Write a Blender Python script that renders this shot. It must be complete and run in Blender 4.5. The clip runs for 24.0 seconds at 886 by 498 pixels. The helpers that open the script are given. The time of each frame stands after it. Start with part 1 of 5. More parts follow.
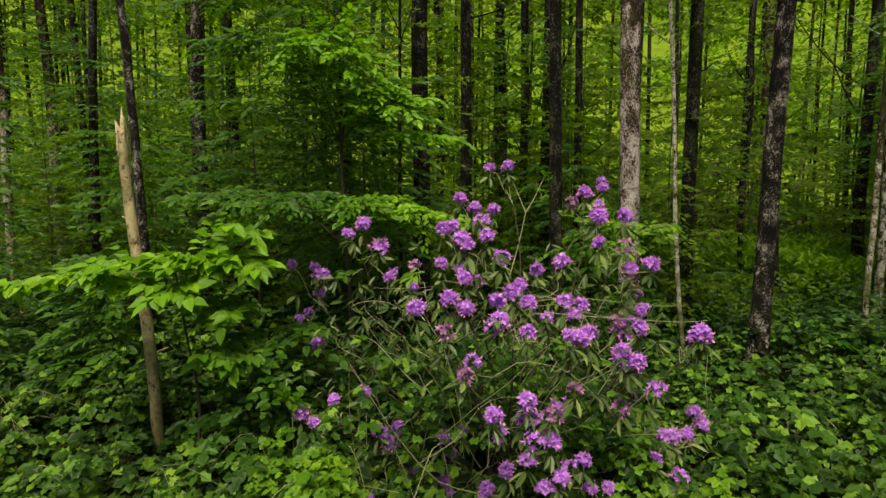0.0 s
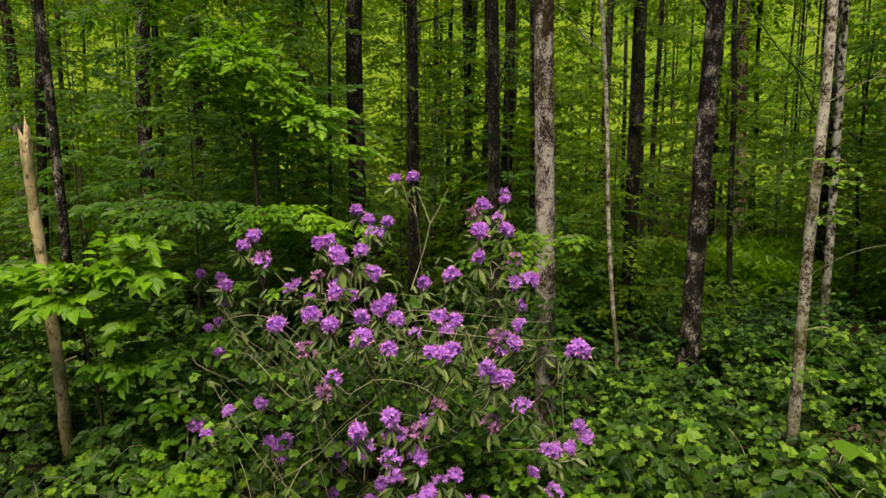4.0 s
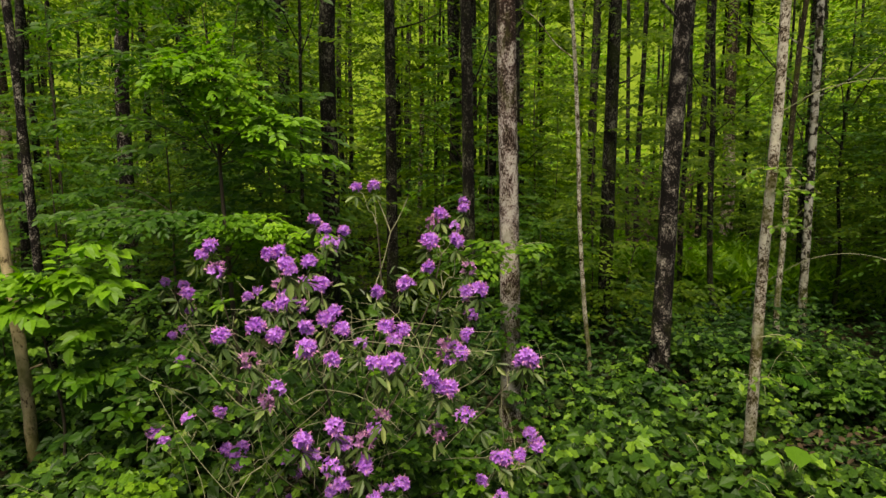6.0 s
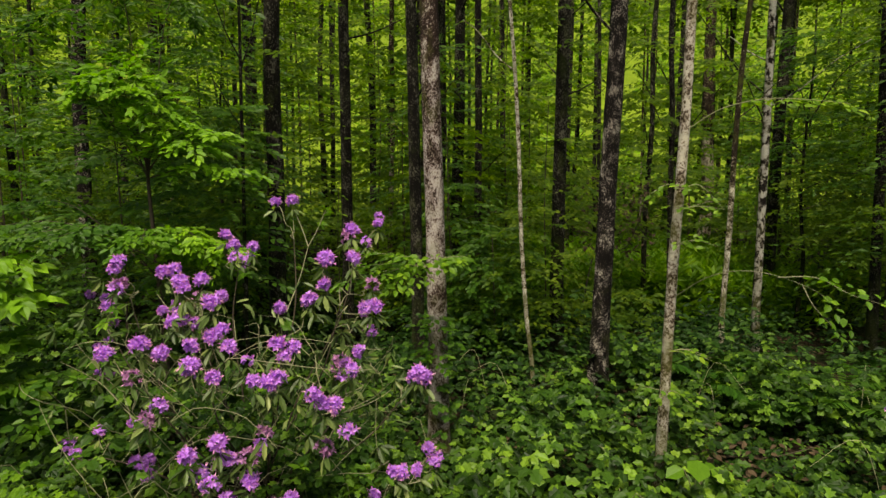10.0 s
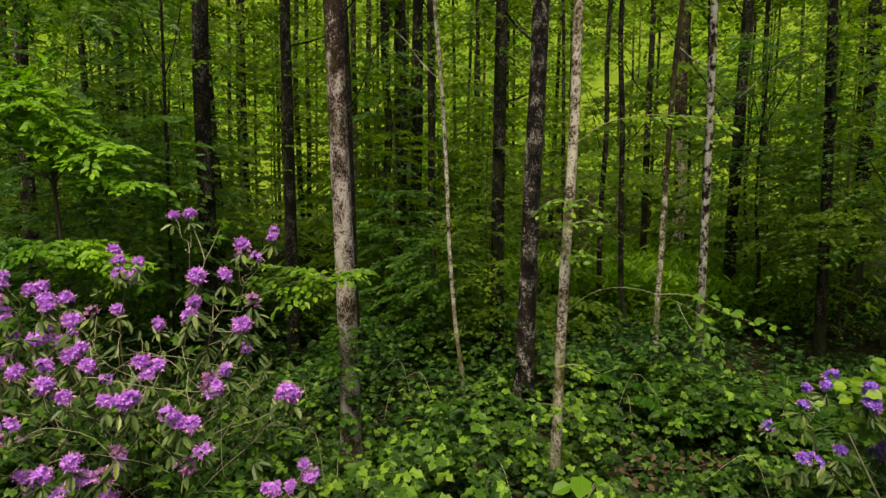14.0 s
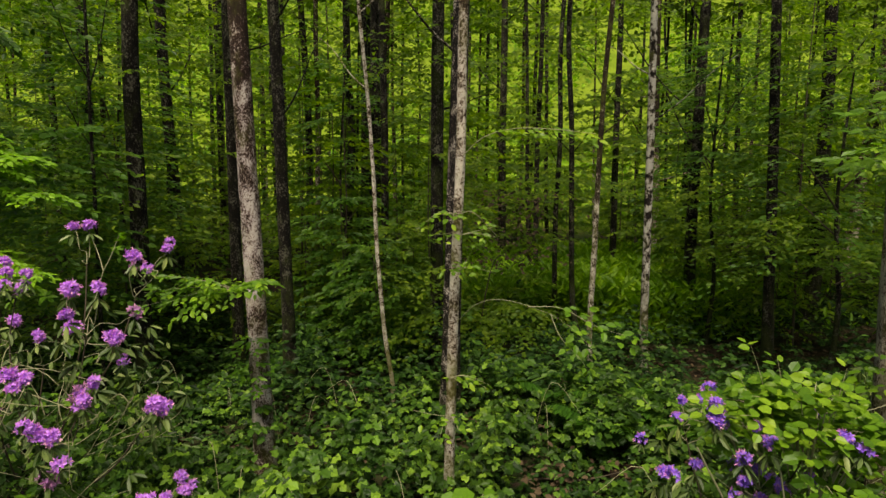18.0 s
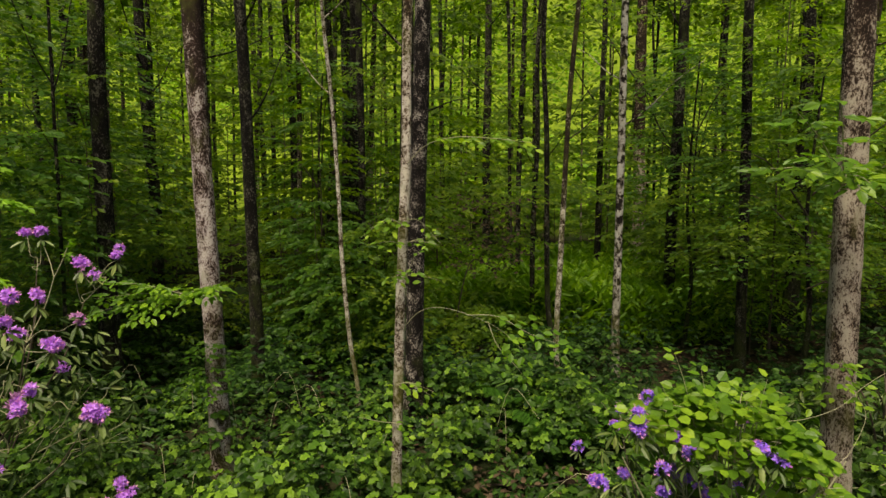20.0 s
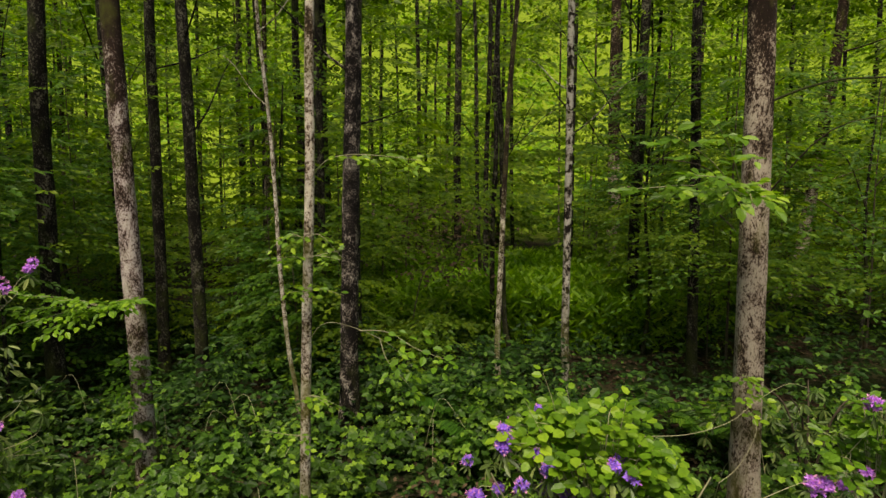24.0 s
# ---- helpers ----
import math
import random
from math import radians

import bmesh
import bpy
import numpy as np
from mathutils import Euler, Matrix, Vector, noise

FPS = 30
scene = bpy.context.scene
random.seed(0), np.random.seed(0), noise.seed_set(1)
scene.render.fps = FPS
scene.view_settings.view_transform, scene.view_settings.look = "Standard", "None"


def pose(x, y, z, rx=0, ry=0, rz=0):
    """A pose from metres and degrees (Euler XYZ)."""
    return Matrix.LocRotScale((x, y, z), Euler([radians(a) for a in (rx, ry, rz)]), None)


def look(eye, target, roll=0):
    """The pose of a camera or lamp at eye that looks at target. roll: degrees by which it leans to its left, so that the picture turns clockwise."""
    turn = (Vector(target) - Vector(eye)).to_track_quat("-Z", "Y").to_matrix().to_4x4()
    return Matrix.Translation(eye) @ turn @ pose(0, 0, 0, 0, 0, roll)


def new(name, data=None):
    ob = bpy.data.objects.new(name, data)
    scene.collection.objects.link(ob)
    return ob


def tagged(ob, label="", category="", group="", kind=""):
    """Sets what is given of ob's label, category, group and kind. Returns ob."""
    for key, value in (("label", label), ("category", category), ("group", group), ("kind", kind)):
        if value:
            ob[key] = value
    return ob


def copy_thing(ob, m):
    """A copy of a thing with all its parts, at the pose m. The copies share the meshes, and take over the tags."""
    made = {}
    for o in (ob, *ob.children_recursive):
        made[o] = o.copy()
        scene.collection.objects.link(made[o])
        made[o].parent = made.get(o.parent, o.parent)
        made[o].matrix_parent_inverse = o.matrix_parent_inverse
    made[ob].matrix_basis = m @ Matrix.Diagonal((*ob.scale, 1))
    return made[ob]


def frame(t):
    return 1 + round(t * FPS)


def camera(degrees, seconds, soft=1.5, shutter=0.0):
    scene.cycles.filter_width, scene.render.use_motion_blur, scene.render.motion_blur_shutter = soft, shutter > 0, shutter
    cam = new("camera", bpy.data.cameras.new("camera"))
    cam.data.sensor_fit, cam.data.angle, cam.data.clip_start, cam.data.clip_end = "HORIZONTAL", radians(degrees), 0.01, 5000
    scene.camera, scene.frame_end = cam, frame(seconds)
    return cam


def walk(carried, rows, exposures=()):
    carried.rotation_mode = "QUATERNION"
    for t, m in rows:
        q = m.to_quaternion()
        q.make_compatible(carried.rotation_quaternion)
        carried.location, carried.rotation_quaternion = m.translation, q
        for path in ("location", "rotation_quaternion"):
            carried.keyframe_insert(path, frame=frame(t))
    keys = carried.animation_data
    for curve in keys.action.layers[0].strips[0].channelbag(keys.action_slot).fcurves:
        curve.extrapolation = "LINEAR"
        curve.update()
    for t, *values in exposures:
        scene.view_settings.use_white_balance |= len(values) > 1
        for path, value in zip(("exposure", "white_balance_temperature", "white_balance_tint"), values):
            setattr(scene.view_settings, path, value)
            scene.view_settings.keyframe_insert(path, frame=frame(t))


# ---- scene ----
cam = camera(75.0, 24.0)
PATH = [
    (0, (0.001, 0.001, 2.200), (-0.034, 1.990, 2.003), 0.09),
    (0.5, (0.102, 0.021, 2.214), (0.068, 2.011, 2.015), 0.15),
    (1, (0.194, 0.034, 2.232), (0.162, 2.024, 2.032), 0.17),
    (1.5, (0.289, 0.041, 2.247), (0.258, 2.030, 2.045), 0.20),
    (2, (0.384, 0.044, 2.260), (0.353, 2.034, 2.057), 0.21),
    (2.5, (0.477, 0.039, 2.271), (0.444, 2.029, 2.067), 0.23),
    (3, (0.564, 0.033, 2.284), (0.531, 2.022, 2.080), 0.23),
    (3.5, (0.647, 0.028, 2.291), (0.614, 2.017, 2.087), 0.31),
    (5.5, (0.967, 0.008, 2.352), (0.934, 1.997, 2.146), 0.25),
    (6, (1.042, -0.003, 2.369), (1.007, 1.986, 2.165), 0.21),
    (6.5, (1.121, -0.005, 2.386), (1.083, 1.984, 2.181), 0.23),
    (7, (1.200, -0.008, 2.401), (1.162, 1.981, 2.196), 0.25),
    (7.5, (1.283, -0.014, 2.414), (1.244, 1.975, 2.210), 0.24),
    (8, (1.365, -0.015, 2.429), (1.325, 1.975, 2.226), 0.22),
    (8.5, (1.450, -0.020, 2.443), (1.409, 1.969, 2.240), 0.22),
    (9, (1.535, -0.030, 2.461), (1.494, 1.959, 2.257), 0.23),
    (9.5, (1.618, -0.032, 2.475), (1.576, 1.957, 2.271), 0.26),
    (10, (1.714, -0.033, 2.488), (1.670, 1.956, 2.284), 0.29),
    (10.5, (1.812, -0.027, 2.497), (1.767, 1.962, 2.294), 0.33),
    (12.5, (2.226, -0.017, 2.562), (2.177, 1.972, 2.356), 0.27),
    (13, (2.332, -0.004, 2.578), (2.281, 1.985, 2.370), 0.25),
    (13.5, (2.441, -0.007, 2.595), (2.390, 1.981, 2.387), 0.29),
    (14, (2.542, 0.002, 2.609), (2.490, 1.990, 2.401), 0.30),
    (14.5, (2.640, 0.007, 2.619), (2.588, 1.996, 2.411), 0.30),
    (15, (2.739, 0.015, 2.623), (2.687, 2.004, 2.420), 0.31),
    (15.5, (2.843, 0.019, 2.625), (2.789, 2.009, 2.425), 0.33),
    (16, (2.952, 0.019, 2.639), (2.895, 2.008, 2.439), 0.29),
    (16.5, (3.063, 0.026, 2.657), (3.003, 2.015, 2.455), 0.27),
    (17, (3.170, 0.025, 2.669), (3.108, 2.013, 2.467), 0.30),
    (17.5, (3.271, 0.027, 2.675), (3.209, 2.016, 2.472), 0.27),
    (18, (3.375, 0.019, 2.687), (3.314, 2.008, 2.484), 0.23),
    (18.5, (3.480, 0.019, 2.700), (3.419, 2.008, 2.497), 0.26),
    (20.5, (3.876, 0.024, 2.754), (3.811, 2.013, 2.554), 0.34),
    (21, (3.965, 0.025, 2.771), (3.900, 2.013, 2.570), 0.37),
    (21.5, (4.057, 0.028, 2.793), (3.991, 2.017, 2.591), 0.38),
    (22, (4.150, 0.026, 2.813), (4.082, 2.014, 2.609), 0.40),
    (22.5, (4.242, 0.022, 2.833), (4.172, 2.010, 2.629), 0.44),
    (23, (4.331, 0.021, 2.841), (4.261, 2.009, 2.638), 0.39),
    (23.5, (4.414, 0.018, 2.841), (4.346, 2.007, 2.643), 0.34),
    (24, (4.501, 0.010, 2.842), (4.434, 2.000, 2.648), 0.29),
]
walk(cam, [(t, look(eye, target, roll)) for t, eye, target, roll in PATH], [(0, 0.60, 7400, 4.5), (2, 0.63, 7450, 10), (14, 0.70, 7450, 10.5), (18, 0.72, 7450, 14), (24, 0.71, 7550, 15)])

# ---- world, sun and exposure ----
world = bpy.data.worlds.new("sky")
scene.world = world
world.use_nodes = True
wn = world.node_tree
sky = wn.nodes.new("ShaderNodeTexSky")
sky.sky_type, sky.sun_disc = "NISHITA", False
sky.sun_elevation, sky.sun_rotation = radians(64), radians(168)
sky.air_density, sky.dust_density = 1.0, 3.0
wn.links.new(sky.outputs["Color"], wn.nodes["Background"].inputs["Color"])
wn.nodes["Background"].inputs["Strength"].default_value = 0.058
sun = new("sun", bpy.data.lights.new("sun", "SUN"))
sun.data.energy, sun.data.angle, sun.data.color = 3.85, radians(28), (1.0, 0.95, 0.84)
sun.matrix_world = look((0, -17.5, 47), (4, 5, 0))


# ---- materials ----
def material(name):
    m = bpy.data.materials.new(name)
    m.use_nodes = True
    t = m.node_tree
    t.nodes.clear()
    return m, t


def node(t, kind, **sets):
    n = t.nodes.new("ShaderNode" + kind)
    for k, v in sets.items():
        if k in n.inputs:
            n.inputs[k].default_value = v
    return n


def ramp(t, fac, stops):
    r = t.nodes.new("ShaderNodeValToRGB")
    while len(r.color_ramp.elements) < len(stops):
        r.color_ramp.elements.new(0.5)
    for e, (p, c) in zip(r.color_ramp.elements, stops):
        e.position, e.color = p, (*c, 1)
    t.links.new(fac, r.inputs["Fac"])
    return r.outputs["Color"]


def mix(t, fac, a, b, how="MIX"):
    m = t.nodes.new("ShaderNodeMix")
    m.data_type, m.blend_type = "RGBA", how
    for sock, v in ((m.inputs[0], fac), (m.inputs[6], a), (m.inputs[7], b)):
        if isinstance(v, (int, float)):
            sock.default_value = v
        elif isinstance(v, tuple):
            sock.default_value = (*v, 1)
        else:
            t.links.new(v, sock)
    return m.outputs[2]


def leaf_material(name, dark, mid, light, gloss=0.45, through_light=0.35, patch=1.2, shine=0.22):
    """Leaves: every leaf its own shade, broad drifts of tone, light shining through the blade."""
    m, t = material(name)
    geo, obj = node(t, "NewGeometry"), node(t, "ObjectInfo")
    tex = node(t, "TexCoord")
    drift = node(t, "TexNoise", Scale=patch, Detail=2.0)
    t.links.new(tex.outputs["Object"], drift.inputs["Vector"])
    own = ramp(t, geo.outputs["Random Per Island"], ((0.0, dark), (0.68, mid), (1.0, light)))
    broad = ramp(t, drift.outputs["Fac"], ((0.3, (0.72, 0.80, 0.72)), (0.7, (1.25, 1.12, 0.95))))
    col = mix(t, 1.0, own, broad, "MULTIPLY")
    whole = ramp(t, obj.outputs["Random"], ((0.0, (0.86, 0.92, 0.9)), (1.0, (1.12, 1.06, 0.95))))
    col = mix(t, 1.0, col, whole, "MULTIPLY")
    fine = node(t, "TexNoise", Scale=55.0, Detail=3.0)
    t.links.new(tex.outputs["Object"], fine.inputs["Vector"])
    col = mix(t, 0.35, col, ramp(t, fine.outputs["Fac"], ((0.3, (0.55, 0.6, 0.5)), (0.7, (1.2, 1.2, 1.1)))), "MULTIPLY")
    b = node(t, "BsdfPrincipled", Roughness=gloss)
    b.inputs["Specular IOR Level"].default_value = shine
    bump = node(t, "Bump", Strength=0.25, Distance=0.01)
    t.links.new(fine.outputs["Fac"], bump.inputs["Height"])
    t.links.new(bump.outputs["Normal"], b.inputs["Normal"])
    t.links.new(col, b.inputs["Base Color"])
    tr = node(t, "BsdfTranslucent")
    t.links.new(mix(t, 1.0, col, (1.35, 1.5, 0.5), "MULTIPLY"), tr.inputs["Color"])
    ms = node(t, "MixShader", Fac=through_light)
    t.links.new(b.outputs[0], ms.inputs[1])
    t.links.new(tr.outputs[0], ms.inputs[2])
    out = node(t, "OutputMaterial")
    t.links.new(ms.outputs[0], out.inputs["Surface"])
    return m


def bark_material(name, dark, pale, tint, moss, bias=0.0, moss_at=0.64, grain=50.0, crest=0.0, flow=0.6, rough=0.72, crest_at=3.4):
    """Bark: dark fissures and spots between pale lichen plates, in zones of more and less lichen, with patches of moss."""
    m, t = material(name)
    tex, obj = node(t, "TexCoord"), node(t, "ObjectInfo")
    mp = node(t, "Mapping")
    mp.inputs["Scale"].default_value = (1, 1, flow)
    t.links.new(tex.outputs["Object"], mp.inputs["Vector"])
    shift = node(t, "VectorMath")
    t.links.new(mp.outputs["Vector"], shift.inputs[0])
    t.links.new(obj.outputs["Random"], shift.inputs[1])
    spots = node(t, "TexNoise", Scale=grain, Detail=7.0, Roughness=rough)
    zones = node(t, "TexNoise", Scale=9.0, Detail=5.0, Roughness=0.7)
    tone = node(t, "TexNoise", Scale=9.0, Detail=3.0)
    mossn = node(t, "TexNoise", Scale=5.0, Detail=6.0, Roughness=0.65)
    for n in (spots, zones, tone, mossn):
        t.links.new(shift.outputs["Vector"], n.inputs["Vector"])
    lift = node(t, "Math")
    lift.operation = "MULTIPLY_ADD"
    t.links.new(zones.outputs["Fac"], lift.inputs[0])
    lift.inputs[1].default_value, lift.inputs[2].default_value = 0.56, -0.28 + bias
    high = node(t, "SeparateXYZ")
    t.links.new(tex.outputs["Object"], high.inputs[0])
    older = node(t, "MapRange")
    for k, val in (("From Min", crest_at), ("From Max", crest_at + 1.0), ("To Min", 0.0), ("To Max", -crest)):
        older.inputs[k].default_value = val
    t.links.new(high.outputs["Z"], older.inputs["Value"])
    both = node(t, "Math")
    t.links.new(lift.outputs[0], both.inputs[0])
    t.links.new(older.outputs["Result"], both.inputs[1])
    add = node(t, "Math")
    t.links.new(spots.outputs["Fac"], add.inputs[0])
    t.links.new(both.outputs[0], add.inputs[1])
    col = ramp(t, add.outputs[0], ((0.445, dark), (0.485, tint), (0.525, pale)))
    col = mix(t, 1.0, col, ramp(t, tone.outputs["Fac"], ((0.3, (0.58, 0.54, 0.47)), (0.5, (0.98, 0.95, 0.94)), (0.72, (1.15, 1.15, 1.06)))), "MULTIPLY")
    foot = node(t, "SeparateXYZ")
    t.links.new(tex.outputs["Object"], foot.inputs[0])
    low = node(t, "MapRange")
    for k, val in (("From Min", 0.1), ("From Max", 2.1), ("To Min", 0.17), ("To Max", 0.0)):
        low.inputs[k].default_value = val
    t.links.new(foot.outputs["Z"], low.inputs["Value"])
    damp = node(t, "Math")
    t.links.new(mossn.outputs["Fac"], damp.inputs[0])
    t.links.new(low.outputs["Result"], damp.inputs[1])
    mo = ramp(t, damp.outputs[0], ((moss_at - 0.08, (0, 0, 0)), (moss_at + 0.12, (0.8, 0.8, 0.8))))
    col = mix(t, mo, col, moss)
    b = node(t, "BsdfPrincipled", Roughness=0.9)
    b.inputs["Specular IOR Level"].default_value = 0.15
    t.links.new(col, b.inputs["Base Color"])
    bump = node(t, "Bump", Strength=0.9, Distance=0.02)
    t.links.new(add.outputs[0], bump.inputs["Height"])
    t.links.new(bump.outputs["Normal"], b.inputs["Normal"])
    out = node(t, "OutputMaterial")
    t.links.new(b.outputs[0], out.inputs["Surface"])
    return m


def plain_material(name, a, b_, scale=30.0, rough=0.6, glow=0.0):
    """Petals, twigs and the like: two tones mixed by island and by grain."""
    m, t = material(name)
    geo, tex = node(t, "NewGeometry"), node(t, "TexCoord")
    n = node(t, "TexNoise", Scale=scale, Detail=4.0)
    t.links.new(tex.outputs["Object"], n.inputs["Vector"])
    half = mix(t, 0.5, geo.outputs["Random Per Island"], n.outputs["Fac"])
    col = ramp(t, half, ((0.2, a), (0.75, b_)))
    b = node(t, "BsdfPrincipled", Roughness=rough)
    b.inputs["Specular IOR Level"].default_value = 0.25
    t.links.new(col, b.inputs["Base Color"])
    last = b.outputs[0]
    if glow:
        tr = node(t, "BsdfTranslucent")
        t.links.new(col, tr.inputs["Color"])
        ms = node(t, "MixShader", Fac=glow)
        t.links.new(last, ms.inputs[1])
        t.links.new(tr.outputs[0], ms.inputs[2])
        last = ms.outputs[0]
    out = node(t, "OutputMaterial")
    t.links.new(last, out.inputs["Surface"])
    return m


def ground_material():
    """Leaf litter and humus near by, grass on the far slope."""
    m, t = material("forest_floor")
    tex = node(t, "TexCoord")
    sep = node(t, "SeparateXYZ")
    t.links.new(tex.outputs["Object"], sep.inputs[0])
    fine = node(t, "TexVoronoi", Scale=16.0)
    big = node(t, "TexNoise", Scale=0.9, Detail=6.0)
    for n in (fine, big):
        t.links.new(tex.outputs["Object"], n.inputs["Vector"])
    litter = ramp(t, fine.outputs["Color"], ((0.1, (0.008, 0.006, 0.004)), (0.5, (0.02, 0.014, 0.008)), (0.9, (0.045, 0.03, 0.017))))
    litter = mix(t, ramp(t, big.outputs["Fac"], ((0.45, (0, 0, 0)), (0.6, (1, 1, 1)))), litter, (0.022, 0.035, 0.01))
    grassn = node(t, "TexNoise", Scale=0.35, Detail=8.0, Roughness=0.7)
    t.links.new(tex.outputs["Object"], grassn.inputs["Vector"])
    grass = ramp(t, grassn.outputs["Fac"], ((0.3, (0.09, 0.145, 0.010)), (0.7, (0.16, 0.23, 0.016))))
    edge = node(t, "MapRange")
    edge.inputs["From Min"].default_value, edge.inputs["From Max"].default_value = 27.0, 33.0
    t.links.new(sep.outputs["Y"], edge.inputs["Value"])
    b = node(t, "BsdfPrincipled", Roughness=0.95)
    b.inputs["Specular IOR Level"].default_value = 0.08
    t.links.new(mix(t, edge.outputs["Result"], litter, grass), b.inputs["Base Color"])
    bump = node(t, "Bump", Strength=0.6, Distance=0.03)
    t.links.new(fine.outputs["Distance"], bump.inputs["Height"])
    t.links.new(bump.outputs["Normal"], b.inputs["Normal"])
    out = node(t, "OutputMaterial")
    t.links.new(b.outputs[0], out.inputs["Surface"])
    return m


GROUND = ground_material()
BRAMBLE = leaf_material("bramble_leaf", (0.012, 0.034, 0.006), (0.047, 0.111, 0.014), (0.165, 0.298, 0.033), 0.42, 0.25, 1.6, 0.14)
# Low undergrowth leaves; the shade under plants is put into this dark colour.
SHADE_LEAF = leaf_material("shade_toned_leaf", (0.005, 0.018, 0.003), (0.020, 0.060, 0.009), (0.078, 0.158, 0.026), 0.5, 0.15, 1.6, 0.12)
FRESH = leaf_material("fresh_leaf", (0.058, 0.15, 0.010), (0.106, 0.235, 0.016), (0.175, 0.33, 0.026), 0.45, 0.4)
# Leaves in full light: the sunlight is put into this brighter colour.
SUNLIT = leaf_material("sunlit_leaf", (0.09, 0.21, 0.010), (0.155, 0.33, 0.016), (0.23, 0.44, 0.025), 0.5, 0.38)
LIME = leaf_material("lime_leaf", (0.055, 0.135, 0.010), (0.115, 0.235, 0.017), (0.21, 0.345, 0.03), 0.4, 0.35)
# Sapling leaves; the darker tone also stands for shade on the young tree.
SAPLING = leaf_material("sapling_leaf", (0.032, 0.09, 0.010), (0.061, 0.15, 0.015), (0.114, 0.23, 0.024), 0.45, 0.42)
WOODS = leaf_material("woodland_leaf", (0.060, 0.130, 0.011), (0.120, 0.206, 0.015), (0.19, 0.28, 0.02), 0.5, 0.55, 0.7)
CANOPY = leaf_material("canopy_leaf", (0.04, 0.09, 0.006), (0.08, 0.15, 0.010), (0.13, 0.21, 0.015), 0.5, 0.42, 0.4)
EVERGREEN = leaf_material("evergreen_leaf", (0.018, 0.040, 0.011), (0.072, 0.118, 0.036), (0.20, 0.26, 0.10), 0.42, 0.14)
FERN = leaf_material("fern_frond", (0.085, 0.19, 0.012), (0.165, 0.32, 0.018), (0.26, 0.43, 0.025), 0.5, 0.45)
LITTER = plain_material("dead_leaf", (0.030, 0.019, 0.009), (0.085, 0.058, 0.029), 20, 0.8)
PETAL = plain_material("violet_petal", (0.40, 0.10, 0.60), (0.70, 0.33, 0.94), 40, 0.5, 0.3)
BLUE_PETAL = plain_material("blue_violet_petal", (0.21, 0.08, 0.58), (0.42, 0.22, 0.88), 40, 0.5, 0.3)
FADED = plain_material("faded_petal", (0.20, 0.08, 0.13), (0.44, 0.20, 0.46), 40, 0.6, 0.25)
ANTHER = plain_material("stamen", (0.50, 0.12, 0.50), (0.78, 0.40, 0.52), 60, 0.6)
TWIG = plain_material("pale_twig", (0.10, 0.10, 0.05), (0.36, 0.35, 0.20), 25, 0.75)
DARK_TWIG = plain_material("dark_twig", (0.025, 0.018, 0.012), (0.07, 0.055, 0.035), 25, 0.8)
PALE_BARK = bark_material("grey_bark_with_lichen", (0.028, 0.017, 0.012), (0.47, 0.43, 0.40), (0.15, 0.093, 0.075), (0.075, 0.085, 0.012), -0.005, 0.60, 80.0, 0.16, 0.6, 0.8)
BROWN_BARK = bark_material("brown_grey_bark", (0.022, 0.014, 0.009), (0.37, 0.33, 0.265), (0.12, 0.08, 0.052), (0.075, 0.08, 0.012), 0.012, 0.62, 75.0, 0.12, 0.5, 0.82)
BIRCH_BARK = bark_material("silvery_bark", (0.04, 0.027, 0.016), (0.54, 0.51, 0.43), (0.20, 0.15, 0.095), (0.10, 0.10, 0.018), 0.012, 0.57, 60.0, 0.0, 0.8, 0.8)
SLIM_BARK = bark_material("young_bark_dark_above", (0.03, 0.022, 0.013), (0.50, 0.47, 0.38), (0.16, 0.13, 0.08), (0.09, 0.10, 0.018), 0.01, 0.57, 60.0, 0.16, 0.8, 0.8, 2.1)
SCARRED_BARK = bark_material("pale_bark_with_black_scars", (0.014, 0.011, 0.009), (0.42, 0.41, 0.355), (0.19, 0.17, 0.13), (0.08, 0.085, 0.02), -0.01, 0.60, 16.0, 0.0, 0.8, 0.7)
DEAD_BARK = bark_material("bleached_dead_wood", (0.07, 0.05, 0.028), (0.48, 0.39, 0.23), (0.27, 0.205, 0.11), (0.10, 0.105, 0.02), 0.06, 0.55, 50.0)
DARK_BARK = bark_material("dark_bark", (0.006, 0.005, 0.003), (0.09, 0.088, 0.068), (0.018, 0.015, 0.010), (0.03, 0.04, 0.007), -0.065, 0.60, 55.0)
SPECKLED_BARK = bark_material("speckled_dark_bark", (0.008, 0.006, 0.005), (0.46, 0.42, 0.37), (0.035, 0.027, 0.02), (0.035, 0.04, 0.010), -0.075, 0.66, 90.0, 0.0, 0.6, 0.86)


# ---- mesh tools ----
rng = np.random.default_rng(7)

# A leaf lies along +x with its base at the origin, two halves folded along the midrib.
OVAL = (np.array([(0, 0, 0), (0.28, -0.27, 0.05), (0.68, -0.22, 0.03), (1, 0, -0.10), (0.68, 0.22, 0.03), (0.28, 0.27, 0.05)], float), np.array([(0, 1, 2, 3), (0, 3, 4, 5)]))
ROUND = (np.array([(0, 0, 0), (0.22, -0.36, 0.04), (0.66, -0.36, 0.02), (1, 0, -0.08), (0.66, 0.36, 0.02), (0.22, 0.36, 0.04)], float), np.array([(0, 1, 2, 3), (0, 3, 4, 5)]))
BEECH = (np.array([(0, 0, 0), (0.3, -0.29, 0.05), (0.68, -0.25, 0.02), (1, 0, -0.09), (0.68, 0.25, 0.02), (0.3, 0.29, 0.05)], float), np.array([(0, 1, 2, 3), (0, 3, 4, 5)]))
